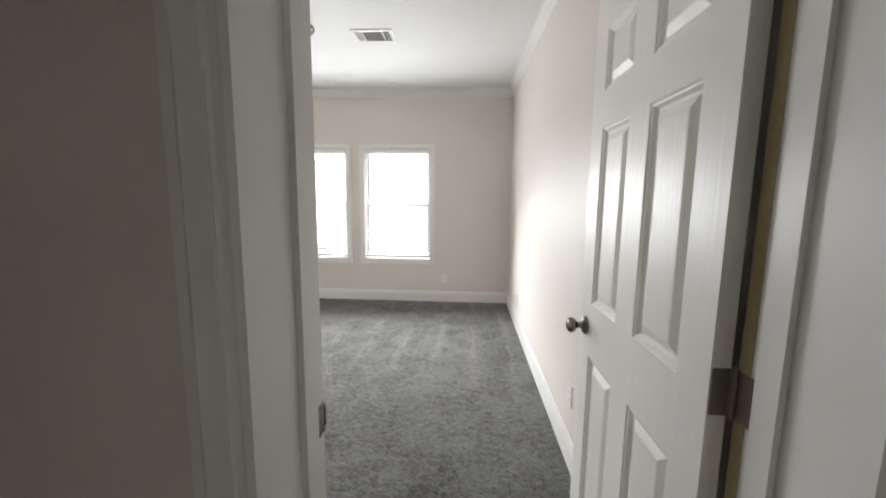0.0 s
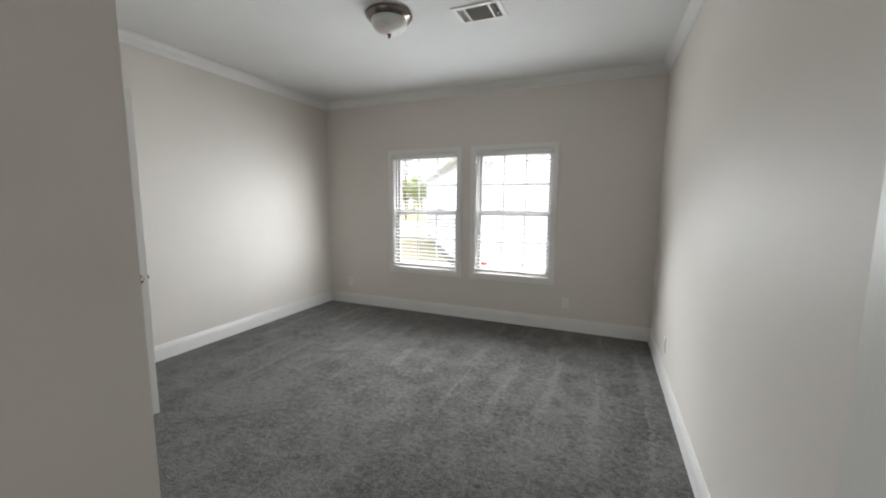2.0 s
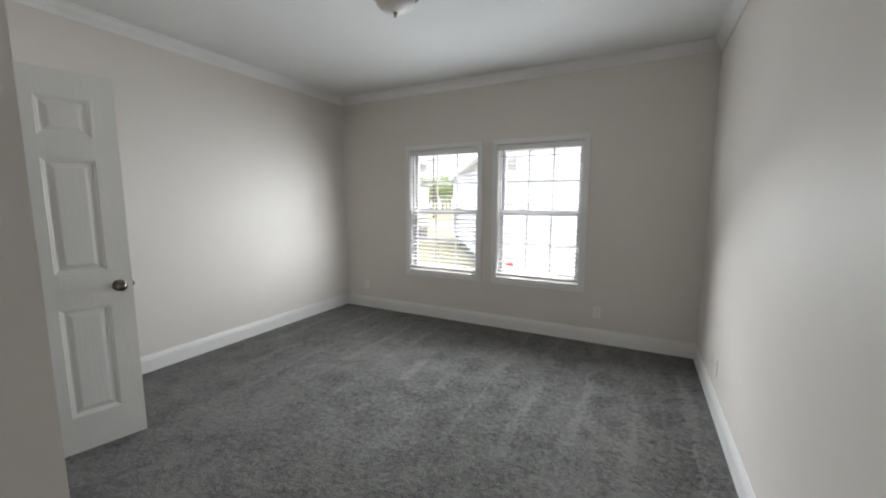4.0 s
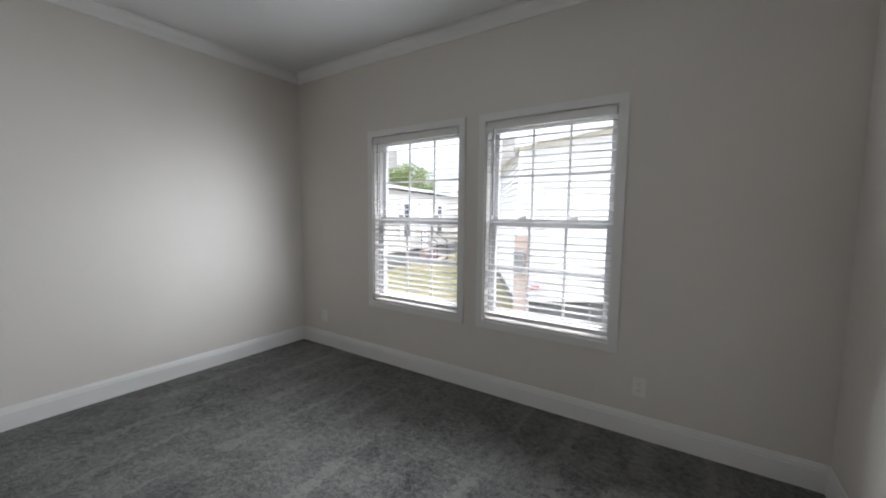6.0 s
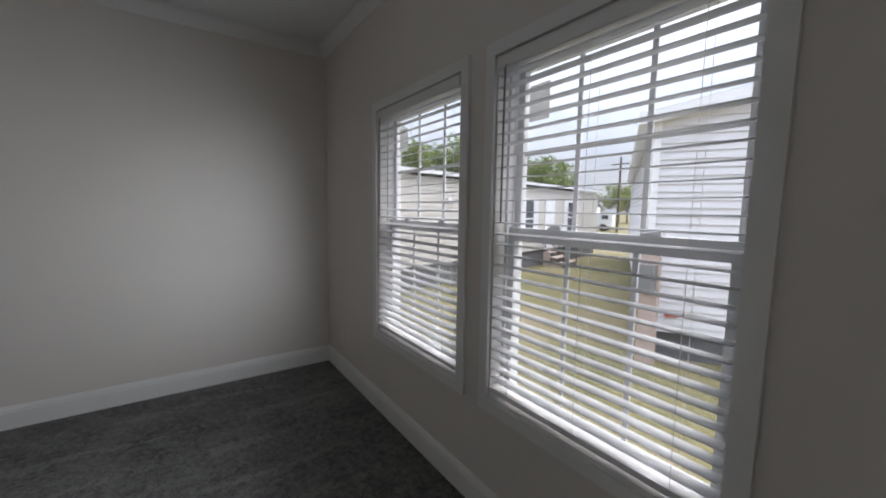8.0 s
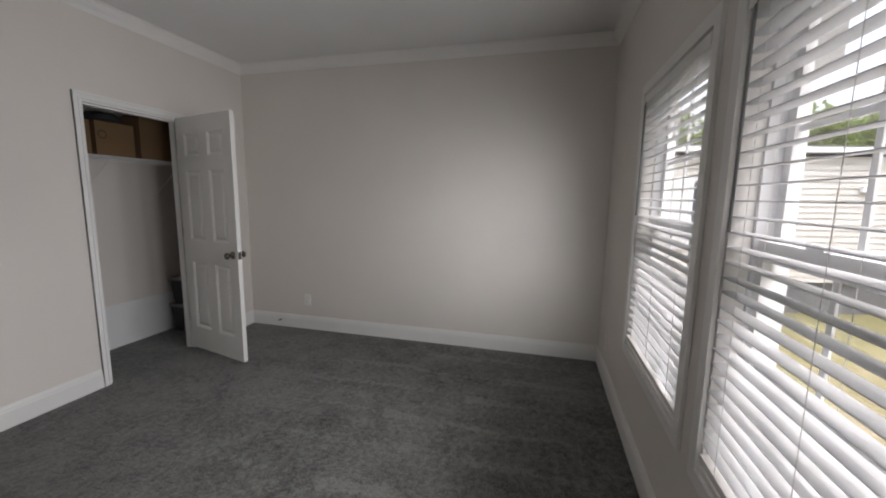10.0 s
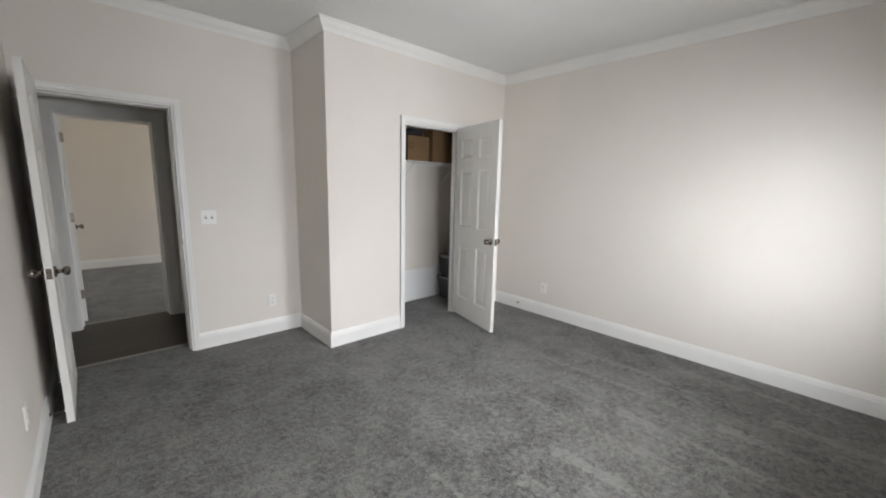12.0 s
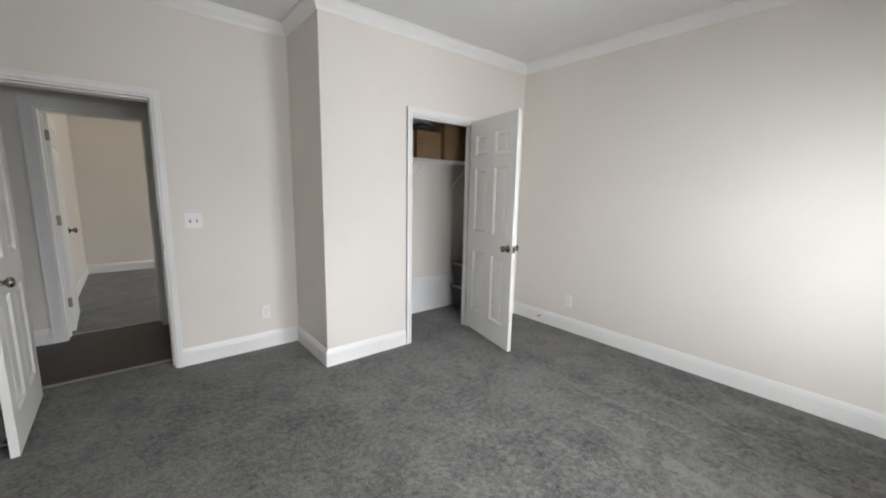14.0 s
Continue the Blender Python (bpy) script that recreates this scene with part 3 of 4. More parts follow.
# ---- doors ----
def rings(bm, x0, x1, z0, z1, y, side, steps):
    """A moulded panel: nested rectangles, each set in by inset and sunk by depth."""
    prev = None
    for inset, depth in steps:
        yy = y - side * depth
        loop = [bm.verts.new(c) for c in ((x0 + inset, yy, z0 + inset), (x1 - inset, yy, z0 + inset), (x1 - inset, yy, z1 - inset), (x0 + inset, yy, z1 - inset))]
        if prev:
            for i in range(4):
                bm.faces.new((prev[i], prev[(i + 1) % 4], loop[(i + 1) % 4], loop[i]))
        prev = loop
    bm.faces.new(prev)


def knob_set(parent, x, z, y_faces):
    for y, s in y_faces:
        bm = bmesh.new()
        m = Matrix.Translation((x, y, z)) @ pose(0, 0, 0, -90 * s, 0, 0)
        lathe(bm, [(0.0, 0.0), (0.033, 0.0), (0.033, 0.004), (0.028, 0.010), (0.016, 0.013), (0.012, 0.018), (0.0115, 0.030), (0.015, 0.035),
                   (0.023, 0.040), (0.0275, 0.048), (0.0275, 0.055), (0.022, 0.064), (0.012, 0.068), (0.0, 0.069)], m, 24)
        part("knob", bm, M_NICKEL, parent, "round satin nickel knob", smooth=True)


def panel_door(name, m, width, height, label, hinge_side=1, hinges=(0.28, 1.05, 1.80)):
    """A six-panel door; hinge line on the local z axis, leaf along +x, faces at y = 0 and y = -0.035."""
    th = thing(name, m, label, "door", kind="structure")
    k = width / 0.74
    cols = [(0.105 * k, 0.315 * k), (0.43 * k, 0.635 * k)]
    rows = [(0.20, 0.80), (0.99, 1.585), (1.70, 1.89)]
    xs = [0.0, cols[0][0], cols[0][1], cols[1][0], cols[1][1], width]
    zs = [0.0, *[v for r in rows for v in r], height]
    bm = bmesh.new()
    for i in (0, 2, 4):
        box(bm, xs[i], -0.035, 0.0, xs[i + 1], 0.0, height)
    for i in (0, 2, 4, 6):
        for c in cols:
            box(bm, c[0], -0.035, zs[i], c[1], 0.0, zs[i + 1])
    part("leaf", bm, M_DOOR, th, "white embossed door leaf")
    steps = [(0.0, 0.0), (0.004, 0.004), (0.009, 0.005), (0.017, 0.0125), (0.024, 0.0135), (0.044, 0.005), (0.048, 0.004)]
    for c in cols:
        for r in rows:
            bm = bmesh.new()
            rings(bm, c[0], c[1], r[0], r[1], 0.0, 1, steps)
            rings(bm, c[0], c[1], r[0], r[1], -0.035, -1, steps)
            part("panel", bm, M_DOOR, th)
    knob_set(th, width - 0.060, 0.898, ((0.0, 1), (-0.035, -1)))
    boxes("latch", M_NICKEL, (width, -0.030, 0.868, width + 0.0015, -0.005, 0.928), (width, -0.024, 0.889, width + 0.009, -0.011, 0.907), parent=th, label="nickel latch plate")
    for hz in hinges:
        bm = bmesh.new()
        box(bm, -0.0025, -0.036 if hinge_side > 0 else -0.034, hz - 0.045, 0.0, -0.003, hz + 0.045)
        yb = 0.006 if hinge_side > 0 else -0.0395
        bxx = -0.004 if hinge_side > 0 else -0.006
        rod(bm, (bxx, yb, hz - 0.048), (bxx, yb, hz + 0.048), 0.006, 10)
        for dz in (-0.016, 0.016):
            rod(bm, (bxx, yb, hz + dz - 0.001), (bxx, yb, hz + dz + 0.001), 0.0066, 10)
        rod(bm, (bxx, yb, hz + 0.048), (bxx, yb, hz + 0.053), 0.004, 10)
        part("hinge", bm, M_HINGE, th, "dull metal butt hinge", smooth=True)
    return th


# entry door, swung open along the east wall
door_1 = panel_door("door_1", pose(0.433, 0.757, 0.028, 0, 0, 90.6), 0.74, 2.025, "white six-panel door standing open against the wall", -1, (0.26, 1.005, 1.80))
for hz in (0.288, 1.033, 1.828):
    boxes("hinge_leaf", M_HINGE, (DOOR_X1 - 0.0145, 0.712, hz - 0.045, DOOR_X1 - 0.0118, 0.757, hz + 0.045), parent=entry, label="dull metal hinge leaf on the jamb")
boxes("jamb_edge", M_JAMBSTRIP, (DOOR_X1 - 0.0132, 0.722, 0.0, DOOR_X1 - 0.0121, 0.7495, 2.0), parent=entry, label="yellow-brown strip along the jamb")
# closet door
panel_door("door_2", pose(-2.757, 1.452, 0.036, 0, 0, 76.6), 0.742, 2.025, "white six-panel closet door standing open", 1)
# door across the hall
door_3 = panel_door("door_3", pose(0.417, -0.655, 0.025, 0, 0, -88), 0.70, 2.0, "white six-panel door open into the far room", 1)

# ---- windows ----


def window(name, x0, x1, z0, z1):
    th = thing(name, pose(0, 0, 0), "white vinyl double-hung window with grilles", "window", kind="structure")
    y0 = NORTH + 0.062
    f = 0.018
    boxes("jamb_lining", M_TRIM, (x0, NORTH, z0, x0 + 0.006, y0, z1), (x1 - 0.006, NORTH, z0, x1, y0, z1), (x0 + 0.006, NORTH, z1 - 0.006, x1 - 0.006, y0, z1), parent=th)
    boxes("window_sill", M_TRIM, (x0, NORTH - 0.004, z0 - 0.004, x1, y0, z0 + 0.014), parent=th, bevel=0.003)
    boxes("window_frame", M_VINYL, (x0, y0, z0, x0 + f, NORTH + T + 0.02, z1), (x1 - f, y0, z0, x1, NORTH + T + 0.02, z1),
          (x0 + f, y0, z1 - f, x1 - f, NORTH + T + 0.02, z1), (x0 + f, y0, z0, x1 - f, NORTH + T + 0.02, z0 + f), parent=th, bevel=0.004)
    mid = 1.286
    c = 0.034
    bm = bmesh.new()
    w = 0.056
    a, b = NORTH - 0.016, NORTH - 0.001
    box(bm, x0 - w, a, z0 - w, x0 - 0.003, b, z1 + w)
    box(bm, x1 + 0.003, a, z0 - w, x1 + w, b, z1 + w)
    box(bm, x0 - 0.003, a, z1 + 0.003, x1 + 0.003, b, z1 + w)
    box(bm, x0 - 0.003, a, z0 - w, x1 + 0.003, b, z0 - 0.005)
    part("window_trim", bm, M_TRIM, th, "flat white picture-frame trim", 0.002)
    for nm, za, zb, y in (("lower_sash", z0 + f, mid + 0.030, y0 + 0.012), ("upper_sash", mid - 0.026, z1 - f, y0 + 0.045)):
        rl, rh = (c + 0.012, 0.056) if nm == "lower_sash" else (0.050, c)
        xa, xb = x0 + f, x1 - f
        s = boxes(nm, M_VINYL, (xa, y, za, xa + c, y + 0.03, zb), (xb - c, y, za, xb, y + 0.03, zb),
                  (xa + c, y, za, xb - c, y + 0.03, za + rl), (xa + c, y, zb - rh, xb - c, y + 0.03, zb), parent=th, bevel=0.004)
        bm = bmesh.new()
        g = 0.009
        gy = y + 0.013
        for i in (1, 2):
            gx = xa + c + (xb - xa - 2 * c) * i / 3
            box(bm, gx - g, gy, za + rl, gx + g, gy + 0.006, zb - rh)
        gz = (za + zb) / 2
        box(bm, xa + c, gy - 0.001, gz - g, xb - c, gy + 0.0065, gz + g)
        part("grille", bm, M_VINYL, s, "white grille bars in the glass")
        pane = boxes("pane", M_GLASS, (xa + c - 0.005, y + 0.020, za + rl - 0.005, xb - c + 0.005, y + 0.024, zb - rh + 0.005), parent=s)
        pane.visible_shadow = False
        if nm == "upper_sash":
            boxes("paper_label", M_STICKER, (xa + c + 0.012, y + 0.0175, zb - c - 0.20, xa + c + 0.115, y + 0.0185, zb - c - 0.055), parent=s, label="grey paper label stuck on the glass")
    for lx in (x0 + 0.26, x1 - 0.26):
        boxes("sash_lock", M_VINYL, (lx - 0.03, y0 + 0.006, mid + 0.031, lx + 0.03, y0 + 0.03, mid + 0.039), (lx - 0.008, y0 - 0.006, mid + 0.039, lx + 0.035, y0 + 0.012, mid + 0.046), parent=th, bevel=0.003)
    return th


for i, (a, b) in enumerate(WIN):
    window("window_%d" % (i + 1), a, b, WIN_Z0, WIN_Z1)


def blind(x0, x1, z0, z1, tilt, seed):
    """A horizontal blind hanging inside the window reveal."""
    rnd = random.Random(seed)
    y = NORTH + 0.014
    th = thing("window_blind", pose((x0 + x1) / 2, y, z1), "white faux-wood horizontal blind hanging lowered with open slats", "blind", "window blinds")
    hw = (x1 - x0) / 2 - 0.004
    boxes("headrail", M_TRIM, (-hw, -0.024, -0.048, hw, 0.024, -0.006), parent=th, bevel=0.003)
    boxes("valance", M_TRIM, (-hw, -0.029, -0.052, hw, -0.025, -0.004), parent=th, bevel=0.002)
    pitch, top, low = 0.0452, z1 - 0.075, z0 + 0.030
    n = int((top - low) / pitch)
    bm = bmesh.new()
    prof = [(-0.0245, 0.0), (-0.0235, 0.0014), (0.0, 0.0024), (0.0235, 0.0014), (0.0245, 0.0), (0.0235, -0.0012), (0.0, -0.0002), (-0.0235, -0.0012)]
    ra = [bm.verts.new((-hw, p, q)) for p, q in prof]
    rb = [bm.verts.new((hw, p, q)) for p, q in prof]
    for j in range(8):
        bm.faces.new((ra[j], ra[(j + 1) % 8], rb[(j + 1) % 8], rb[j]))
    bm.faces.new(ra)
    bm.faces.new(rb)
    me = mesh_of("slat", bm, M_SLAT)
    for k in range(n):
        zz = top - z1 - k * pitch
        piece("slat", me, th, pose(rnd.uniform(-0.002, 0.002), rnd.uniform(-0.001, 0.001), zz, tilt + rnd.uniform(-2.5, 2.5), rnd.uniform(-0.18, 0.18), 0))
    zb = top - z1 - n * pitch
    boxes("bottom_rail", M_TRIM, (-hw, -0.026, zb - 0.016, hw, 0.026, zb + 0.006), parent=th, bevel=0.003)
    for cx in (-hw + 0.11, 0.0, hw - 0.11):
        bm = bmesh.new()
        for cy in (-0.0262, 0.0262):
            rod(bm, (cx, cy, -0.05), (cx, cy, zb), 0.0009, 5)
        part("ladder_cord", bm, M_CORD, th, "thin white ladder cords")
    bm = bmesh.new()
    wx_ = -hw + 0.055
    rod(bm, (wx_, -0.036, -0.06), (wx_ + 0.004, -0.040, -0.66), 0.0042, 8)
    rod(bm, (wx_, -0.030, -0.045), (wx_, -0.036, -0.06), 0.002, 6)
    part("tilt_wand", bm, M_GREYPL, th, "thin grey tilt wand", smooth=True)
    return th


blind(WIN[0][0] + 0.006, WIN[0][1] - 0.006, WIN_Z0 + 0.014, WIN_Z1 - 0.006, 8, 3)
blind(WIN[1][0] + 0.006, WIN[1][1] - 0.006, WIN_Z0 + 0.014, WIN_Z1 - 0.006, 2, 5)


# ---- ceiling fixtures ----
def ceiling_light(x, y):
    th = thing("ceiling_light", pose(x, y, CEIL), "flush ceiling light with brushed nickel rim and frosted bowl", "ceiling light")
    bm = bmesh.new()
    lathe(bm, [(0.0, 0.0), (0.150, 0.0), (0.163, -0.008), (0.165, -0.020), (0.158, -0.032), (0.150, -0.036), (0.143, -0.046), (0.134, -0.050), (0.128, -0.046), (0.0, -0.040)], Matrix(), 48)
    part("rim", bm, M_NICKEL, th, "brushed nickel stepped rim", smooth=True)
    bm = bmesh.new()
    lathe(bm, [(0.128, -0.044), (0.127, -0.064), (0.118, -0.088), (0.100, -0.109), (0.074, -0.125), (0.040, -0.135), (0.0, -0.138)], Matrix(), 48)
    part("bowl", bm, M_FROST, th, "frosted white glass bowl", smooth=True)
    bm = bmesh.new()
    lathe(bm, [(0.0, -0.132), (0.016, -0.134), (0.016, -0.139), (0.008, -0.143), (0.009, -0.148), (0.012, -0.153), (0.008, -0.162), (0.0, -0.166)], Matrix(), 20)
    part("finial", bm, M_NICKEL, th, "small nickel finial", smooth=True)


ceiling_light(-1.42, 3.22)


def ceiling_vent(x, y):
    th = thing("ceiling_vent", pose(x, y, CEIL), "white metal ceiling air register with white and grey louvres", "vent")
    a, b = 0.172, 0.121
    boxes("frame", M_TRIM, (-a, -b, -0.010, a, -b + 0.028, 0), (-a, b - 0.028, -0.010, a, b, 0), (-a, -b + 0.028, -0.010, -a + 0.028, b - 0.028, 0),
          (a - 0.028, -b + 0.028, -0.010, a, b - 0.028, 0), (-0.090, -b + 0.028, -0.009, -0.078, b - 0.028, 0), (0.078, -b + 0.028, -0.009, 0.090, b - 0.028, 0), parent=th, bevel=0.002)
    boxes("backing", M_VENTGREY, (-a + 0.01, -b + 0.01, -0.0035, a - 0.01, b - 0.01, -0.001), parent=th, label="grey plate behind the louvres")
    for x0, x1, ang, mt in ((-0.137, -0.090, 35, M_TRIM), (-0.078, 0.078, -40, M_VENTGREY), (0.090, 0.137, 40, M_VENTGREY)):
        bm = bmesh.new()
        if x1 - x0 > 0.1:
            box(bm, x0, -0.006, -0.0006, x1, 0.006, 0.0006)
            me = mesh_of("slat", bm, mt)
            for k in range(13):
                piece("slat", me, th, pose(0, -0.081 + k * 0.0135, -0.0075, ang, 0, 0))
        else:
            box(bm, -0.006, -b + 0.028, -0.0006, 0.006, b - 0.028, 0.0006)
            me = mesh_of("slat", bm, mt)
            for k in range(4):
                piece("slat", me, th, pose(x0 + 0.006 + k * 0.0115, 0, -0.0075, 0, ang, 0))
    boxes("lever", M_TRIM, (0.120, 0.02, -0.020, 0.126, 0.05, -0.009), parent=th, bevel=0.001)


ceiling_vent(-0.82, 3.435)


# ---- outlets, switch, door stops ----
def outlet(m):
    """A duplex outlet; local y points out of the wall."""
    th = thing("wall_outlet", m, "off-white plastic duplex outlet on the beige wall", "outlet", "wall outlets")
    boxes("cover_plate", M_OUTLET, (-0.036, 0, -0.058, 0.036, 0.006, 0.058), parent=th, bevel=0.0025)
    for dz in (-0.02, 0.02):
        s = boxes("socket", M_OUTLET, (-0.017, 0.006, dz - 0.0135, 0.017, 0.0085, dz + 0.0135), parent=th, bevel=0.002)
        boxes("slot", M_DARKSLOT, (-0.0075, 0.0085, dz - 0.001, -0.0055, 0.0088, dz + 0.008), (0.0055, 0.0085, dz - 0.001, 0.0075, 0.0088, dz + 0.007),
              (-0.002, 0.0085, dz - 0.010, 0.002, 0.0088, dz - 0.006), parent=s)
    return th


outlet(pose(-0.295, NORTH, 0.315, 0, 0, 180))
outlet(pose(-3.17, NORTH, 0.305, 0, 0, 180))
outlet(pose(WEST, 2.131, 0.318, 0, 0, -90))
outlet(pose(-0.965, SOUTH, 0.326))
outlet(pose(EAST, 1.99, 0.36, 0, 0, 90))
outlet(pose(EAST, 4.09, 0.31, 0, 0, 90))

sw = thing("light_switch", pose(-0.485, SOUTH, 1.149), "white two-gang toggle switch plate beside the door", "switch")
boxes("cover_plate", M_PLASTIC, (-0.058, 0, -0.058, 0.058, 0.006, 0.058), parent=sw, bevel=0.0025)
for dx in (-0.023, 0.023):
    tg = boxes("toggle", M_DARKSLOT, (dx - 0.006, 0.006, -0.013, dx + 0.006, 0.0066, 0.013), parent=sw, label="dark toggle slot")
    boxes("lever", M_PLASTIC, (dx - 0.0045, 0.006, 0.000, dx + 0.0045, 0.016, 0.009), parent=tg, label="white toggle lever", bevel=0.001)


def door_stop(m):
    th = thing("door_stop", m, "spring door stop with rubber tip on the baseboard", "door stop", "door stops")
    bm = bmesh.new()
    lathe(bm, [(0.0, 0.0), (0.012, 0.0), (0.012, 0.004), (0.006, 0.008), (0.0, 0.008)], pose(0, 0, 0, -90), 14)
    part("base", bm, M_NICKEL, th, smooth=True)
    bm = bmesh.new()
    pr = [(0.0, 0.006)]
    for k in range(16):
        pr += [(0.0055, 0.007 + k * 0.0035), (0.0042, 0.009 + k * 0.0035)]
    lathe(bm, pr + [(0.0, 0.065)], pose(0, 0, 0, -90), 10)
    part("spring", bm, M_HINGE, th, smooth=True)
    bm = bmesh.new()
    lathe(bm, [(0.0, 0.062), (0.008, 0.063), (0.008, 0.075), (0.0, 0.077)], pose(0, 0, 0, -90), 12)
    part("tip", bm, M_PLASTIC, th, "white rubber tip", smooth=True)


door_stop(pose(WEST + 0.016, 1.80, 0.075, 0, 0, -90))
door_stop(pose(EAST - 0.016, 1.42, 0.075, 0, 0, 90))

# ---- closet ----
structure("closet_panel", M_LOWBAND, "white band along the foot of the closet wall", "panel", (WEST + 0.02, SOUTH, 0.0, BUMP_X - 0.11, SOUTH + 0.010, 0.40))
SH = 1.72
shelf = thing("wire_shelf", pose(0, 0, 0), "white coated wire closet shelf", "shelf")
sx0, sx1, sy0, sy1 = WEST + 0.01, BUMP_X - 0.11, SOUTH + 0.01, SOUTH + 0.31
for yy, zz in ((sy0, SH), (sy0 + 0.15, SH), (sy1, SH), (sy1, SH - 0.035)):
    bm = bmesh.new()
    rod(bm, (sx0, yy, zz), (sx1, yy, zz), 0.0035, 8)
    part("long_wire", bm, M_WIRE, shelf, smooth=True)
bm = bmesh.new()
rod(bm, (0, sy0, SH + 0.003), (0, sy1 + 0.003, SH + 0.003), 0.0018, 6)
rod(bm, (0, sy1 + 0.003, SH + 0.003), (0, sy1 + 0.003, SH - 0.035), 0.0018, 6)
wire = mesh_of("cross_wire", bm, M_WIRE)
for k in range(int((sx1 - sx0) / 0.0254)):
    piece("cross_wire", wire, shelf, pose(sx0 + 0.012 + k * 0.0254, 0, 0))
for bx_ in (-2.46, -3.1, -1.75):
    bm = bmesh.new()
    rod(bm, (bx_, sy1 - 0.01, SH - 0.006), (bx_, SOUTH + 0.004, SH - 0.26), 0.004, 8)
    box(bm, bx_ - 0.008, SOUTH + 0.001, SH - 0.285, bx_ + 0.008, SOUTH + 0.006, SH - 0.245)
    part("brace", bm, M_WIRE, shelf, "slanted white shelf brace")


def carton(x0, y0, x1, y1, z, h, label, print_x):
    th = thing("cardboard_box", pose((x0 + x1) / 2, (y0 + y1) / 2, z), label, "box", "boxes on the closet shelf")
    a, b = (x1 - x0) / 2, (y1 - y0) / 2
    boxes("body", M_BOX, (-a, -b, 0, a, b, h), parent=th, bevel=0.004)
    boxes("flap", M_BOX, (-a + 0.002, 0.002, h, a - 0.002, b - 0.001, h + 0.003), parent=th)
    boxes("flap", M_BOX, (-a + 0.002, -b + 0.001, h, a - 0.002, -0.002, h + 0.003), parent=th)
    boxes("tape", M_TAN, (-a, -0.025, h + 0.003, a, 0.025, h + 0.0035), parent=th)
    bm = bmesh.new()
    loops = [[bm.verts.new((print_x + r * math.cos(q * math.pi / 12), b + 0.0008, h * 0.62 + r * math.sin(q * math.pi / 12))) for q in range(24)] for r in (0.024, 0.036)]
    for q in range(24):
        bm.faces.new((loops[0][q], loops[0][(q + 1) % 24], loops[1][(q + 1) % 24], loops[1][q]))
    part("printed_mark", bm, M_BOXPRINT, th, "dark round printed mark")


carton(-2.66, 0.775, -2.36, 1.055, SH + 0.005, 0.265, "brown cardboard box on the closet shelf", 0.10)
carton(-3.18, 0.775, -2.69, 1.085, SH + 0.005, 0.355, "larger brown cardboard box on the closet shelf", -0.10)
carton(-2.33, 0.775, -1.95, 1.050, SH + 0.005, 0.26, "brown cardboard box on the closet shelf", 0.0)


def tote(x, y, z, w, d, h, lid):
    th = thing("storage_tote", pose(x, y, z), "black plastic storage tote with grey lid in the closet", "storage box", "stacked totes")
    bm = bmesh.new()
    v = box(bm, -w / 2, -d / 2, 0, w / 2, d / 2, h)
    for q in v:
        if q.co.z < 0.01:
            q.co.x *= 0.88
            q.co.y *= 0.88
    part("body", bm, M_BLACKPL, th, bevel=0.012)
    boxes("lid", lid, (-w / 2 - 0.008, -d / 2 - 0.008, h - 0.012, w / 2 + 0.008, d / 2 + 0.008, h + 0.014), parent=th, bevel=0.006, label="grey plastic lid")
    boxes("handle", M_GREYPL, (-0.06, d / 2 - 0.004, h * 0.55, 0.06, d / 2 + 0.014, h * 0.68), parent=th, bevel=0.004)


tote(-3.22, 1.02, 0.004, 0.34, 0.40, 0.27, M_GREYPL)
tote(-3.23, 1.01, 0.289, 0.33, 0.38, 0.26, M_GREYPL)
bag = bmesh.new()
lathe(bag, [(0.0, 0.0), (0.13, 0.0), (0.155, 0.03), (0.15, 0.14), (0.125, 0.26), (0.07, 0.34), (0.035, 0.36), (0.05, 0.40), (0.045, 0.41), (0.0, 0.40)], Matrix(), 28)
for v in bag.verts:
    v.co += 0.02 * noise.noise_vector(v.co * 9)
bg = thing("trash_bag", pose(-3.23, 1.01, 0.572), "black plastic bag tied on the stacked totes", "bag")
part("body", bag, M_BLACKPL, bg, smooth=True)

form_mesh = bmesh.new()
lathe(form_mesh, [(0.0, 0.0), (0.115, 0.0), (0.135, 0.025), (0.128, 0.055), (0.085, 0.082), (0.0, 0.090)], Matrix(), 24)
for v in form_mesh.verts:
    v.co.x *= 1.05
    v.co += 0.010 * noise.noise_vector(v.co * 14)
    v.co.z = max(v.co.z, 0.0)
bundle = thing("dark_form", pose(-2.51, 0.92, SH + 0.274), "dark rounded form lying on a cardboard box", "cloth")
part("body", form_mesh, M_BLACKPL, bundle, smooth=True)

# ---- outside ----
bm = bmesh.new()
G = 900
gv = [bm.verts.new(c) for c in ((-G, -G, GROUND), (G, -G, GROUND), (G, G, GROUND), (-G, G, GROUND))]
bm.faces.new(gv)
tagged(part("ground", bm, M_GRASS), "patchy yellow-green lawn", "ground", kind="structure")
structure("road", M_ROAD, "grey asphalt road beyond the lawn", "road", (-90, 31, GROUND - 0.2, 60, 37, GROUND + 0.02))
structure("wall_outside", M_SIDING_B, "beige siding under the bedroom windows", "wall", (WEST - T, NORTH + T, GROUND, EAST + T, NORTH + T + 0.02, 0.45))


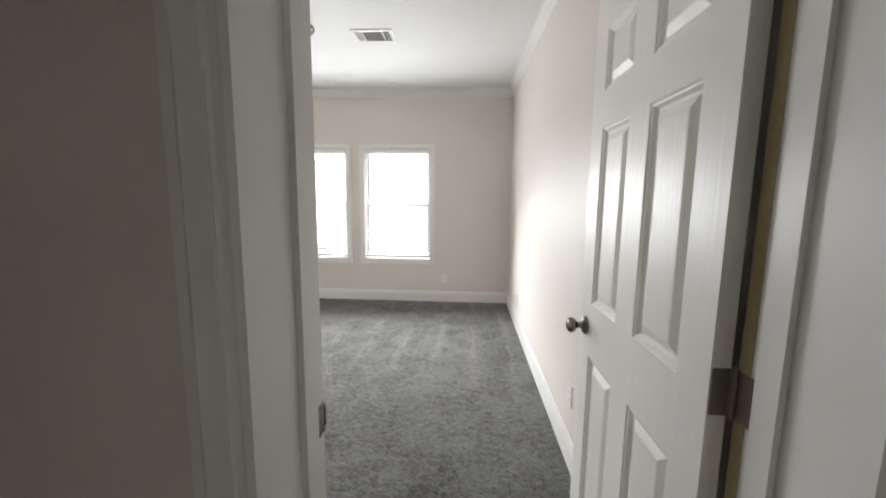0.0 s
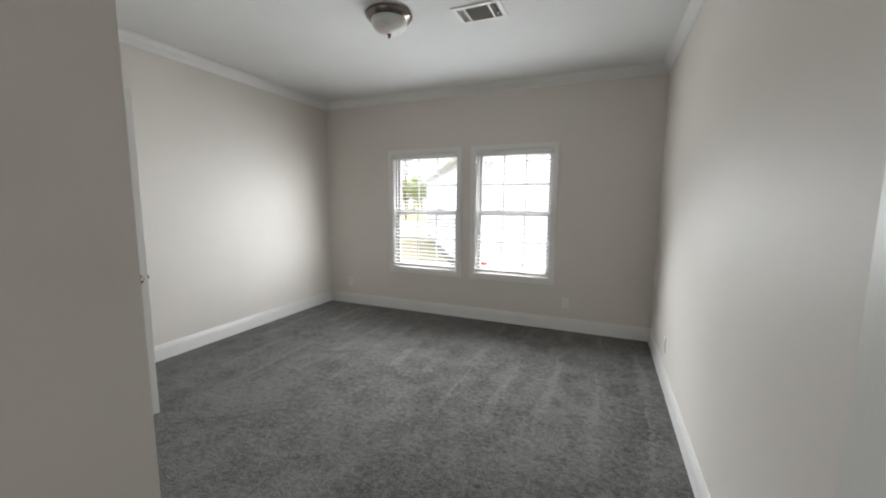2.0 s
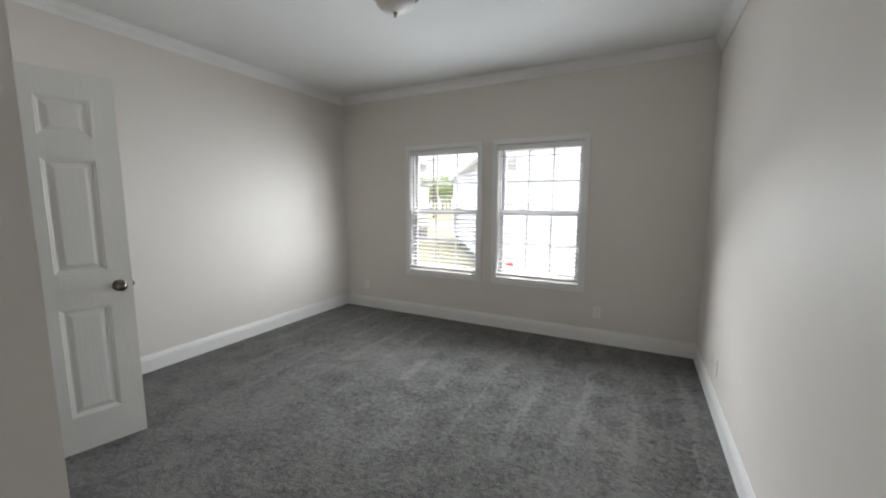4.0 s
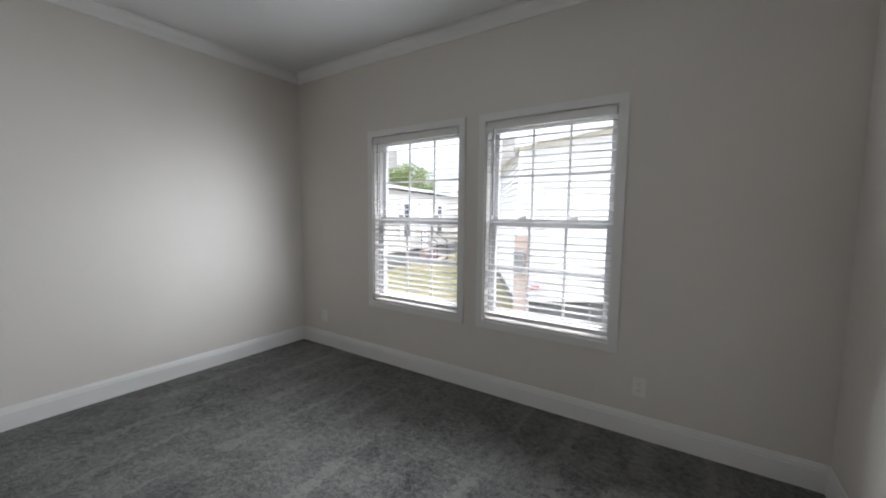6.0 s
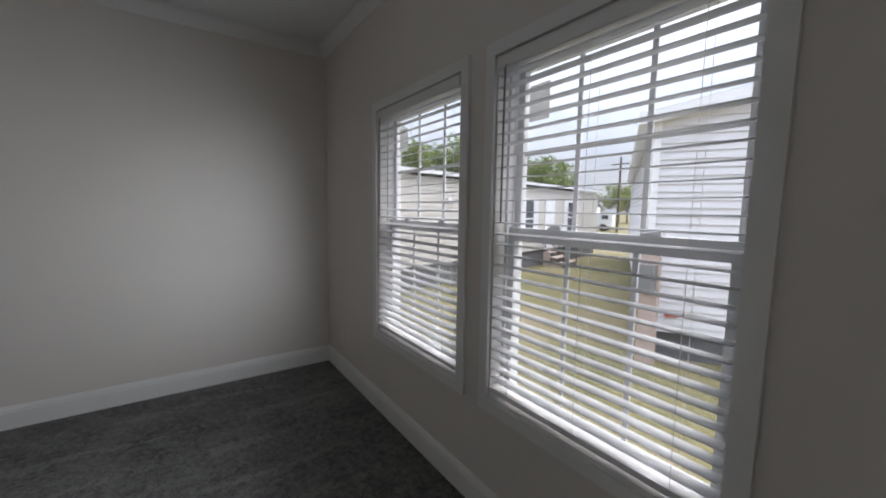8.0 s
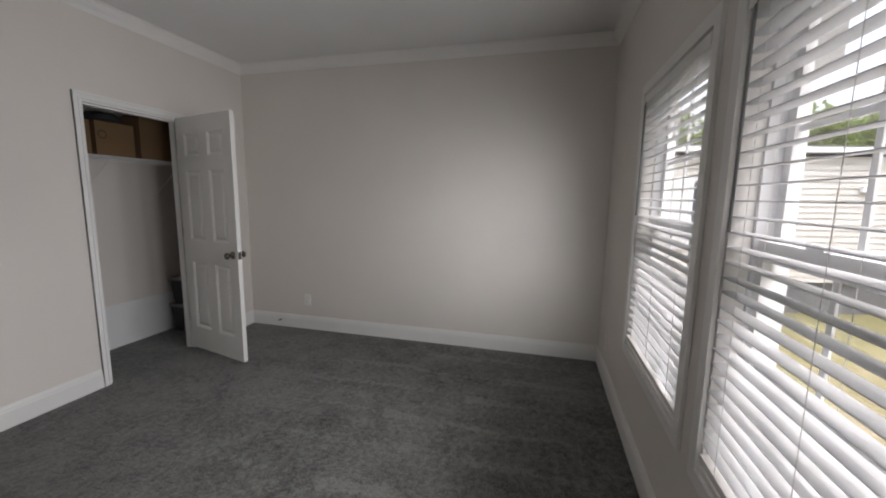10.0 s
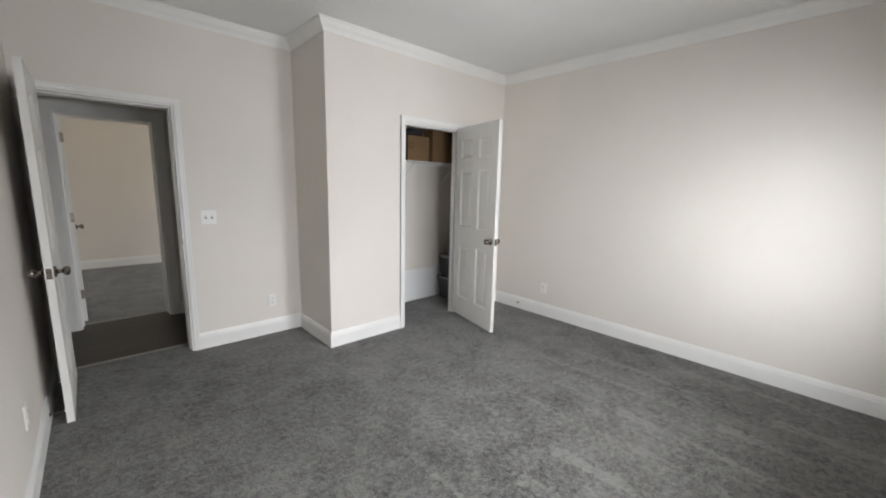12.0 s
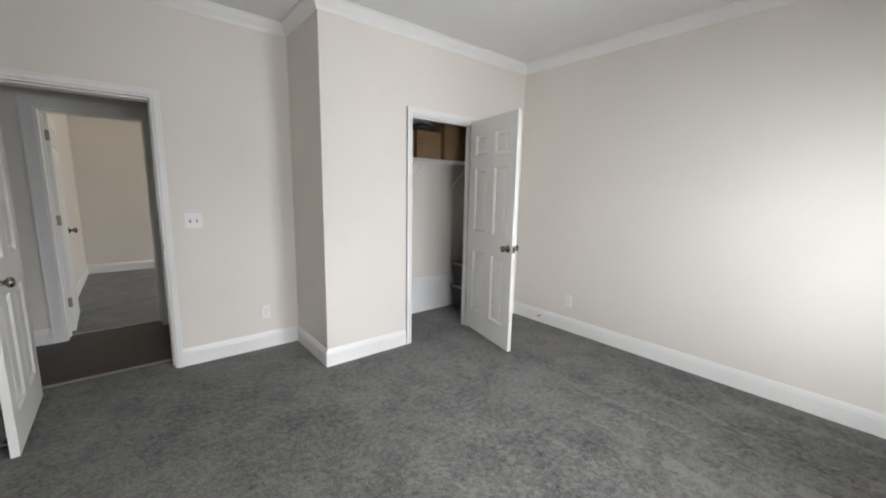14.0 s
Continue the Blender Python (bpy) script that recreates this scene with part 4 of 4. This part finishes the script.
def board_mesh(length, mat, h=0.112):
    bm = bmesh.new()
    v = [(0, 0.024), (0, 0.0), (h, 0.0), (h, 0.004)]
    a = [bm.verts.new((0, -o, u)) for u, o in v]
    b = [bm.verts.new((length, -o, u)) for u, o in v]
    for j in range(4):
        bm.faces.new((a[j], a[(j + 1) % 4], b[(j + 1) % 4], b[j]))
    bm.faces.new(a)
    bm.faces.new(b)
    return mesh_of("siding_board", bm, mat)


def white_house(m):
    th = thing("white_house", m, "white vinyl-sided house with a low gable", "house")
    W, L, Z0, EAVE, P = 8.0, 14.0, 0.42, 3.50, 0.115
    rise = 0.21
    wall = boxes("wall", M_SIDING_W, (0.02, 0.02, Z0, W - 0.02, L, EAVE), parent=th)
    bm = bmesh.new()
    tri = [bm.verts.new(c) for c in ((0.02, 0.02, EAVE), (W - 0.02, 0.02, EAVE), (W / 2, 0.02, EAVE + rise * W / 2), (0.02, 0.3, EAVE), (W - 0.02, 0.3, EAVE), (W / 2, 0.3, EAVE + rise * W / 2))]
    for f in ((0, 1, 2), (5, 4, 3), (0, 2, 5, 3), (1, 4, 5, 2), (0, 3, 4, 1)):
        bm.faces.new([tri[i] for i in f])
    part("gable", bm, M_SIDING_W, th)
    boxes("skirting", M_SKIRT, (0.10, 0.10, 0, W - 0.1, L - 0.1, Z0), parent=th, label="dark recessed skirting")
    front, side = board_mesh(W - 0.1, M_SIDING_W), board_mesh(L, M_SIDING_W)
    z = Z0
    while z < EAVE - 0.02:
        piece("siding_board", front, wall, pose(0.05, 0.02, z))
        piece("siding_board", side, wall, pose(0.02, L, z, 0, 0, -90))
        z += P
    while z < EAVE + rise * W / 2 - 0.15:
        ins = (z + P - EAVE) / rise
        piece("siding_board", board_mesh(W - 2 * ins, M_SIDING_W), wall, pose(ins, 0.02, z))
        z += P
    boxes("corner_post", M_VINYL, (-0.02, -0.02, Z0, 0.075, 0.0, EAVE), (-0.02, 0.0, Z0, 0.0, 0.08, EAVE), parent=th)
    for s in (0, 1):
        bm = bmesh.new()
        xa, xb = (-0.14, W / 2) if s == 0 else (W + 0.14, W / 2)
        za, zb = EAVE - 0.14 * rise, EAVE + rise * W / 2
        vs = [bm.verts.new(c) for c in ((xa, -0.14, za), (xb, -0.14, zb), (xb, L + 0.3, zb), (xa, L + 0.3, za),
                                        (xa, -0.14, za + 0.14), (xb, -0.14, zb + 0.14), (xb, L + 0.3, zb + 0.14), (xa, L + 0.3, za + 0.14))]
        for f in ((0, 3, 2, 1), (4, 5, 6, 7), (0, 1, 5, 4), (1, 2, 6, 5), (2, 3, 7, 6), (3, 0, 4, 7)):
            bm.faces.new([vs[i] for i in f])
        roof = part("roof", bm, M_ROOF, th, "grey shingle roof slope")
        bm = bmesh.new()
        lo = [bm.verts.new(c) for c in ((xa, -0.14, za - 0.025), (xb, -0.14, zb - 0.025), (xb, L + 0.3, zb - 0.025), (xa, L + 0.3, za - 0.025))]
        hi = [bm.verts.new((v.co.x, v.co.y, v.co.z + 0.02)) for v in lo]
        bm.faces.new(lo)
        bm.faces.new(hi)
        for q in range(4):
            bm.faces.new((lo[q], lo[(q + 1) % 4], hi[(q + 1) % 4], hi[q]))
        part("soffit", bm, M_VINYL, roof, "white soffit under the eave")
        bm = bmesh.new()
        vs = [bm.verts.new(c) for c in ((xa, -0.17, za - 0.03), (xb, -0.17, zb - 0.03), (xb, -0.17, zb + 0.13), (xa, -0.17, za + 0.13),
                                        (xa, -0.142, za - 0.03), (xb, -0.142, zb - 0.03), (xb, -0.142, zb + 0.13), (xa, -0.142, za + 0.13))]
        for f in ((0, 1, 2, 3), (7, 6, 5, 4), (0, 4, 5, 1), (1, 5, 6, 2), (2, 6, 7, 3), (3, 7, 4, 0)):
            bm.faces.new([vs[i] for i in f])
        part("fascia", bm, M_VINYL, roof, "white rake fascia")
        xg = (xa - 0.09, xa - 0.002) if s == 0 else (xa + 0.002, xa + 0.09)
        boxes("gutter", M_VINYL, (xg[0], -0.17, za - 0.03, xg[1], L + 0.3, za + 0.15), parent=roof, label="white eave gutter")
    return th


WHITE = pose(-3.02, 9.70, GROUND, 0, 0, 30)
white_house(WHITE)
post = thing("utility_post", pose(-2.86, 9.50, GROUND), "tan utility board standing before the white house", "post")
boxes("board", M_TAN, (-0.13, -0.03, 0, 0.13, 0.03, 1.75), parent=post, bevel=0.006)
boxes("meter_box", M_GREYPL, (-0.10, -0.13, 1.05, 0.10, -0.03, 1.45), parent=post, bevel=0.01)
tag_ = thing("red_tag", WHITE @ pose(0.34, -0.005, 0.66), "small red tag fixed to the siding", "tag")
boxes("plate", M_RED, (-0.06, -0.02, 0, 0.10, 0.0, 0.07), parent=tag_, bevel=0.004)


def beige_house(m, x0, x1, zb, zt):
    """A long home in its own frame: the front along x at y = 0, facing -y."""
    th = thing("beige_house", m, "long beige vinyl-sided mobile home with white shutters", "house")
    wall = boxes("wall", M_SIDING_B, (x0, 0, zb, x1, 5, zt), parent=th)
    boxes("skirting", M_SKIRT, (x0 + 0.05, 0.06, GROUND, x1 - 0.05, 4.9, zb), parent=th, label="dark recessed skirting")
    me = board_mesh(x1 - x0, M_SIDING_B)
    z = zb
    while z < zt - 0.05:
        piece("siding_board", me, wall, pose(x0, 0, z))
        z += 0.115
    boxes("eave_trim", M_VINYL, (x0 - 0.1, -0.22, zt + 0.06, x1 + 0.1, -0.002, zt + 0.16), parent=th, label="white eave trim", bevel=0.01)
    bm = bmesh.new()
    vs = [bm.verts.new(c) for c in ((x0 - 0.1, -0.24, zt + 0.17), (x1 + 0.1, -0.24, zt + 0.17), (x1 + 0.1, 2.5, zt + 0.55), (x0 - 0.1, 2.5, zt + 0.55),
                                    (x1 + 0.1, 5.2, zt + 0.1), (x0 - 0.1, 5.2, zt + 0.1))]
    for f in ((0, 1, 2, 3), (3, 2, 4, 5), (0, 3, 5), (1, 4, 2), (0, 5, 4, 1)):
        bm.faces.new([vs[i] for i in f])
    part("roof", bm, M_ROOF, th, "low grey shingle roof")
    bm = bmesh.new()
    box(bm, -0.13, -0.012, -0.012, 0.13, 0.0, 0.012)
    lv = mesh_of("louvre", bm, M_VINYL)
    for wx_, ww, z0, z1 in ((-2.75, 0.62, 0.55, 1.80), (1.81, 0.50, 0.95, 1.82), (4.67, 0.58, 0.40, 1.77), (8.2, 0.58, 0.48, 1.77)):
        a, b = wx_ - ww / 2, wx_ + ww / 2
        w = boxes("window", M_VINYL, (a - 0.06, -0.05, z0 - 0.06, a, -0.012, z1 + 0.06), (b, -0.05, z0 - 0.06, b + 0.06, -0.012, z1 + 0.06),
                  (a, -0.05, z1, b, -0.012, z1 + 0.06), (a, -0.05, z0 - 0.06, b, -0.012, z0),
                  (a, -0.045, (z0 + z1) / 2 - 0.025, b, -0.012, (z0 + z1) / 2 + 0.025), parent=th, label="white window frame")
        boxes("pane", M_DARKGLASS, (a, -0.03, z0, b, -0.013, (z0 + z1) / 2 - 0.025), parent=w)
        boxes("pane", M_DARKGLASS, (a, -0.03, (z0 + z1) / 2 + 0.025, b, -0.013, z1), parent=w)
        for sd in (-1, 1):
            cx = wx_ + sd * (ww / 2 + 0.06 + 0.17)
            sh = boxes("shutter", M_VINYL, (cx - 0.16, -0.045, z0 - 0.08, cx + 0.16, -0.013, z1 + 0.08), parent=th, label="white louvred shutter")
            for k in range(int((z1 - z0) / 0.068)):
                piece("louvre", lv, sh, pose(cx, -0.047, z0 + 0.04 + k * 0.068, 25))
    dr = boxes("door", M_VINYL, (5.86, -0.06, zb + 0.02, 6.66, -0.012, zb + 2.03), parent=th, label="white entry door", bevel=0.01)
    boxes("panel", M_VINYL, (6.01, -0.07, zb + 1.1, 6.51, -0.06, zb + 1.9), (6.01, -0.07, zb + 0.2, 6.51, -0.06, zb + 0.9), parent=dr, bevel=0.004)
    boxes("porch_light", M_VINYL, (0.02, -0.10, 1.62, 0.22, -0.026, 1.72), parent=th, label="small white wall light", bevel=0.01)
    return th


HOME = pose(-9.14, 10.32, 0, 0, 0, 101.9)
beige_house(HOME, -7.5, 11.3, -0.15, 2.28)

steps = thing("entry_steps", HOME @ pose(6.3, -0.12, GROUND), "wooden entry steps with dark metal rails", "steps")
for k in range(3):
    boxes("tread", M_TAN, (-0.6, -0.28 * (3 - k), 0.19 * k + 0.15, 0.6, -0.28 * (2 - k), 0.19 * (k + 1)), parent=steps)
for sx in (-0.6, 0.55):
    boxes("stringer", M_TAN, (sx, -0.28, 0, sx + 0.05, 0, 0.53), (sx + 0.002, -0.82, 0, sx + 0.048, -0.28, 0.16), parent=steps)
for sx in (-0.58, 0.58):
    bm = bmesh.new()
    rod(bm, (sx, -0.85, 0), (sx, -0.85, 0.95), 0.02)
    rod(bm, (sx, -0.08, 0.5), (sx, -0.08, 1.45), 0.02)
    rod(bm, (sx, -0.85, 0.95), (sx, -0.08, 1.45), 0.02)
    rod(bm, (sx, -0.85, 0.55), (sx, -0.08, 1.05), 0.014)
    part("rail", bm, M_BLACKPL, steps, "dark metal handrail")


def box_truck(m):
    """A small parked truck with a box body, far down the road."""
    th = thing("truck", m, "white box truck parked far beyond the road", "truck")
    boxes("cargo_box", M_VINYL, (-2.2, -1.0, 0.75, 1.6, 1.0, 2.7), parent=th, bevel=0.04)
    cab = boxes("cab", M_VINYL, (1.65, -0.95, 0.55, 3.3, 0.95, 1.95), parent=th, bevel=0.12)
    boxes("windscreen", M_DARKGLASS, (2.2, -0.97, 1.35, 2.9, 0.97, 1.8), parent=cab, bevel=0.02)
    for x in (-1.3, 2.4):
        for y in (-0.85, 0.85):
            bm = bmesh.new()
            rod(bm, (x, y - 0.12, 0.42), (x, y + 0.12, 0.42), 0.42, 18)
            part("wheel", bm, M_BLACKPL, th, "dark rubber wheel")


box_truck(pose(-27.5, 43.5, GROUND + 0.005, 0, 0, 20))
pole = thing("utility_pole", pose(-23.0, 43.0, GROUND), "weathered wooden utility pole beyond the road", "pole")
bm = bmesh.new()
rod(bm, (0, 0, -0.3), (0, 0, 8.0), 0.14, 10, 0.10)
part("shaft", bm, M_BARK, pole, smooth=True)
boxes("crossarm", M_BARK, (-1.0, -0.16, 7.2, 1.0, -0.06, 7.32), parent=pole)


def tree_parts(seed, height, leaf_mat):
    """A tapered trunk with limbs, and a crown of many small leaf clumps."""
    rnd = random.Random(seed)
    bm = bmesh.new()
    rod(bm, (0, 0, -0.3), (0.1, 0, height * 0.55), height * 0.028, 9, height * 0.014)
    tips = []
    for k in range(9):
        a = rnd.uniform(0, 6.28)
        z0 = height * rnd.uniform(0.25, 0.55)
        r = height * rnd.uniform(0.16, 0.30)
        tip = Vector((r * math.cos(a), r * math.sin(a), z0 + height * rnd.uniform(0.12, 0.38)))
        rod(bm, (0.06, 0, z0), tip, height * 0.010, 6, height * 0.003)
        tips.append(tip)
    trunk = mesh_of("trunk", bm, M_BARK, smooth=True)
    verts, faces = [], []
    for tip in tips + [Vector((0.1, 0, height * 0.78))]:
        for q in range(rnd.randint(3, 5)):
            c = tip + Vector([rnd.gauss(0, height * 0.07) for _ in range(3)])
            rad = height * rnd.uniform(0.05, 0.11)
            for j in range(70):
                d = Vector([rnd.gauss(0, 1) for _ in range(3)]).normalized()
                p = c + d * rad * rnd.uniform(0.55, 1.05)
                u = Vector([rnd.gauss(0, 1) for _ in range(3)]).normalized()
                w = u.orthogonal().normalized()
                s = height * rnd.uniform(0.010, 0.022)
                i = len(verts)
                verts += [p - u * s, p + w * s * 0.6, p + u * s, p - w * s * 0.6]
                faces.append((i, i + 1, i + 2, i + 3))
    me = bpy.data.meshes.new("crown")
    me.from_pydata([tuple(v) for v in verts], [], faces)
    me.materials.append(leaf_mat)
    return trunk, me


kinds = [tree_parts(11, 7.5, M_LEAF), tree_parts(12, 6.5, M_LEAF2), tree_parts(13, 8.5, M_LEAF)]
rt = random.Random(4)
spots = [HOME @ Vector((-12 + k * 0.85 + rt.uniform(-0.7, 0.7), rt.uniform(13, 24), 0)) for k in range(64)]
spots += [Vector((-62 + k * 1.9 + rt.uniform(-0.9, 0.9), rt.uniform(66, 84), 0)) for k in range(34)]
for p in spots:
    tr, crn = kinds[rt.randrange(3)]
    t_ = thing("tree", pose(p.x, p.y, GROUND, 0, 0, rt.uniform(0, 360)), "broad green tree beyond the houses", "tree", "trees behind the houses")
    piece("trunk", tr, t_)
    piece("crown", crn, t_)

# ---- hall floor planks, last ----
hall = structure("floor_hall", M_SKIRT, "dark walnut laminate plank floor of the hall", "floor", (HX0, -0.60, -0.011, HX1, 0.56, -0.007))
rp = random.Random(8)
row, y = 0, -0.60
while y < 0.555:
    wd = min(0.165, 0.56 - y)
    x = HX0 - rp.uniform(0, 0.8)
    while x < HX1:
        xa, xb = max(x, HX0), min(x + 1.2, HX1)
        if xb - xa > 0.02:
            bm = bmesh.new()
            box(bm, 0.0008, 0.0008, -0.006, xb - xa - 0.0008, wd - 0.0008, 0.0)
            piece("plank", mesh_of("plank", bm, M_WOOD), hall, pose(xa, y, 0.0))
        x += 1.2
    y += 0.165
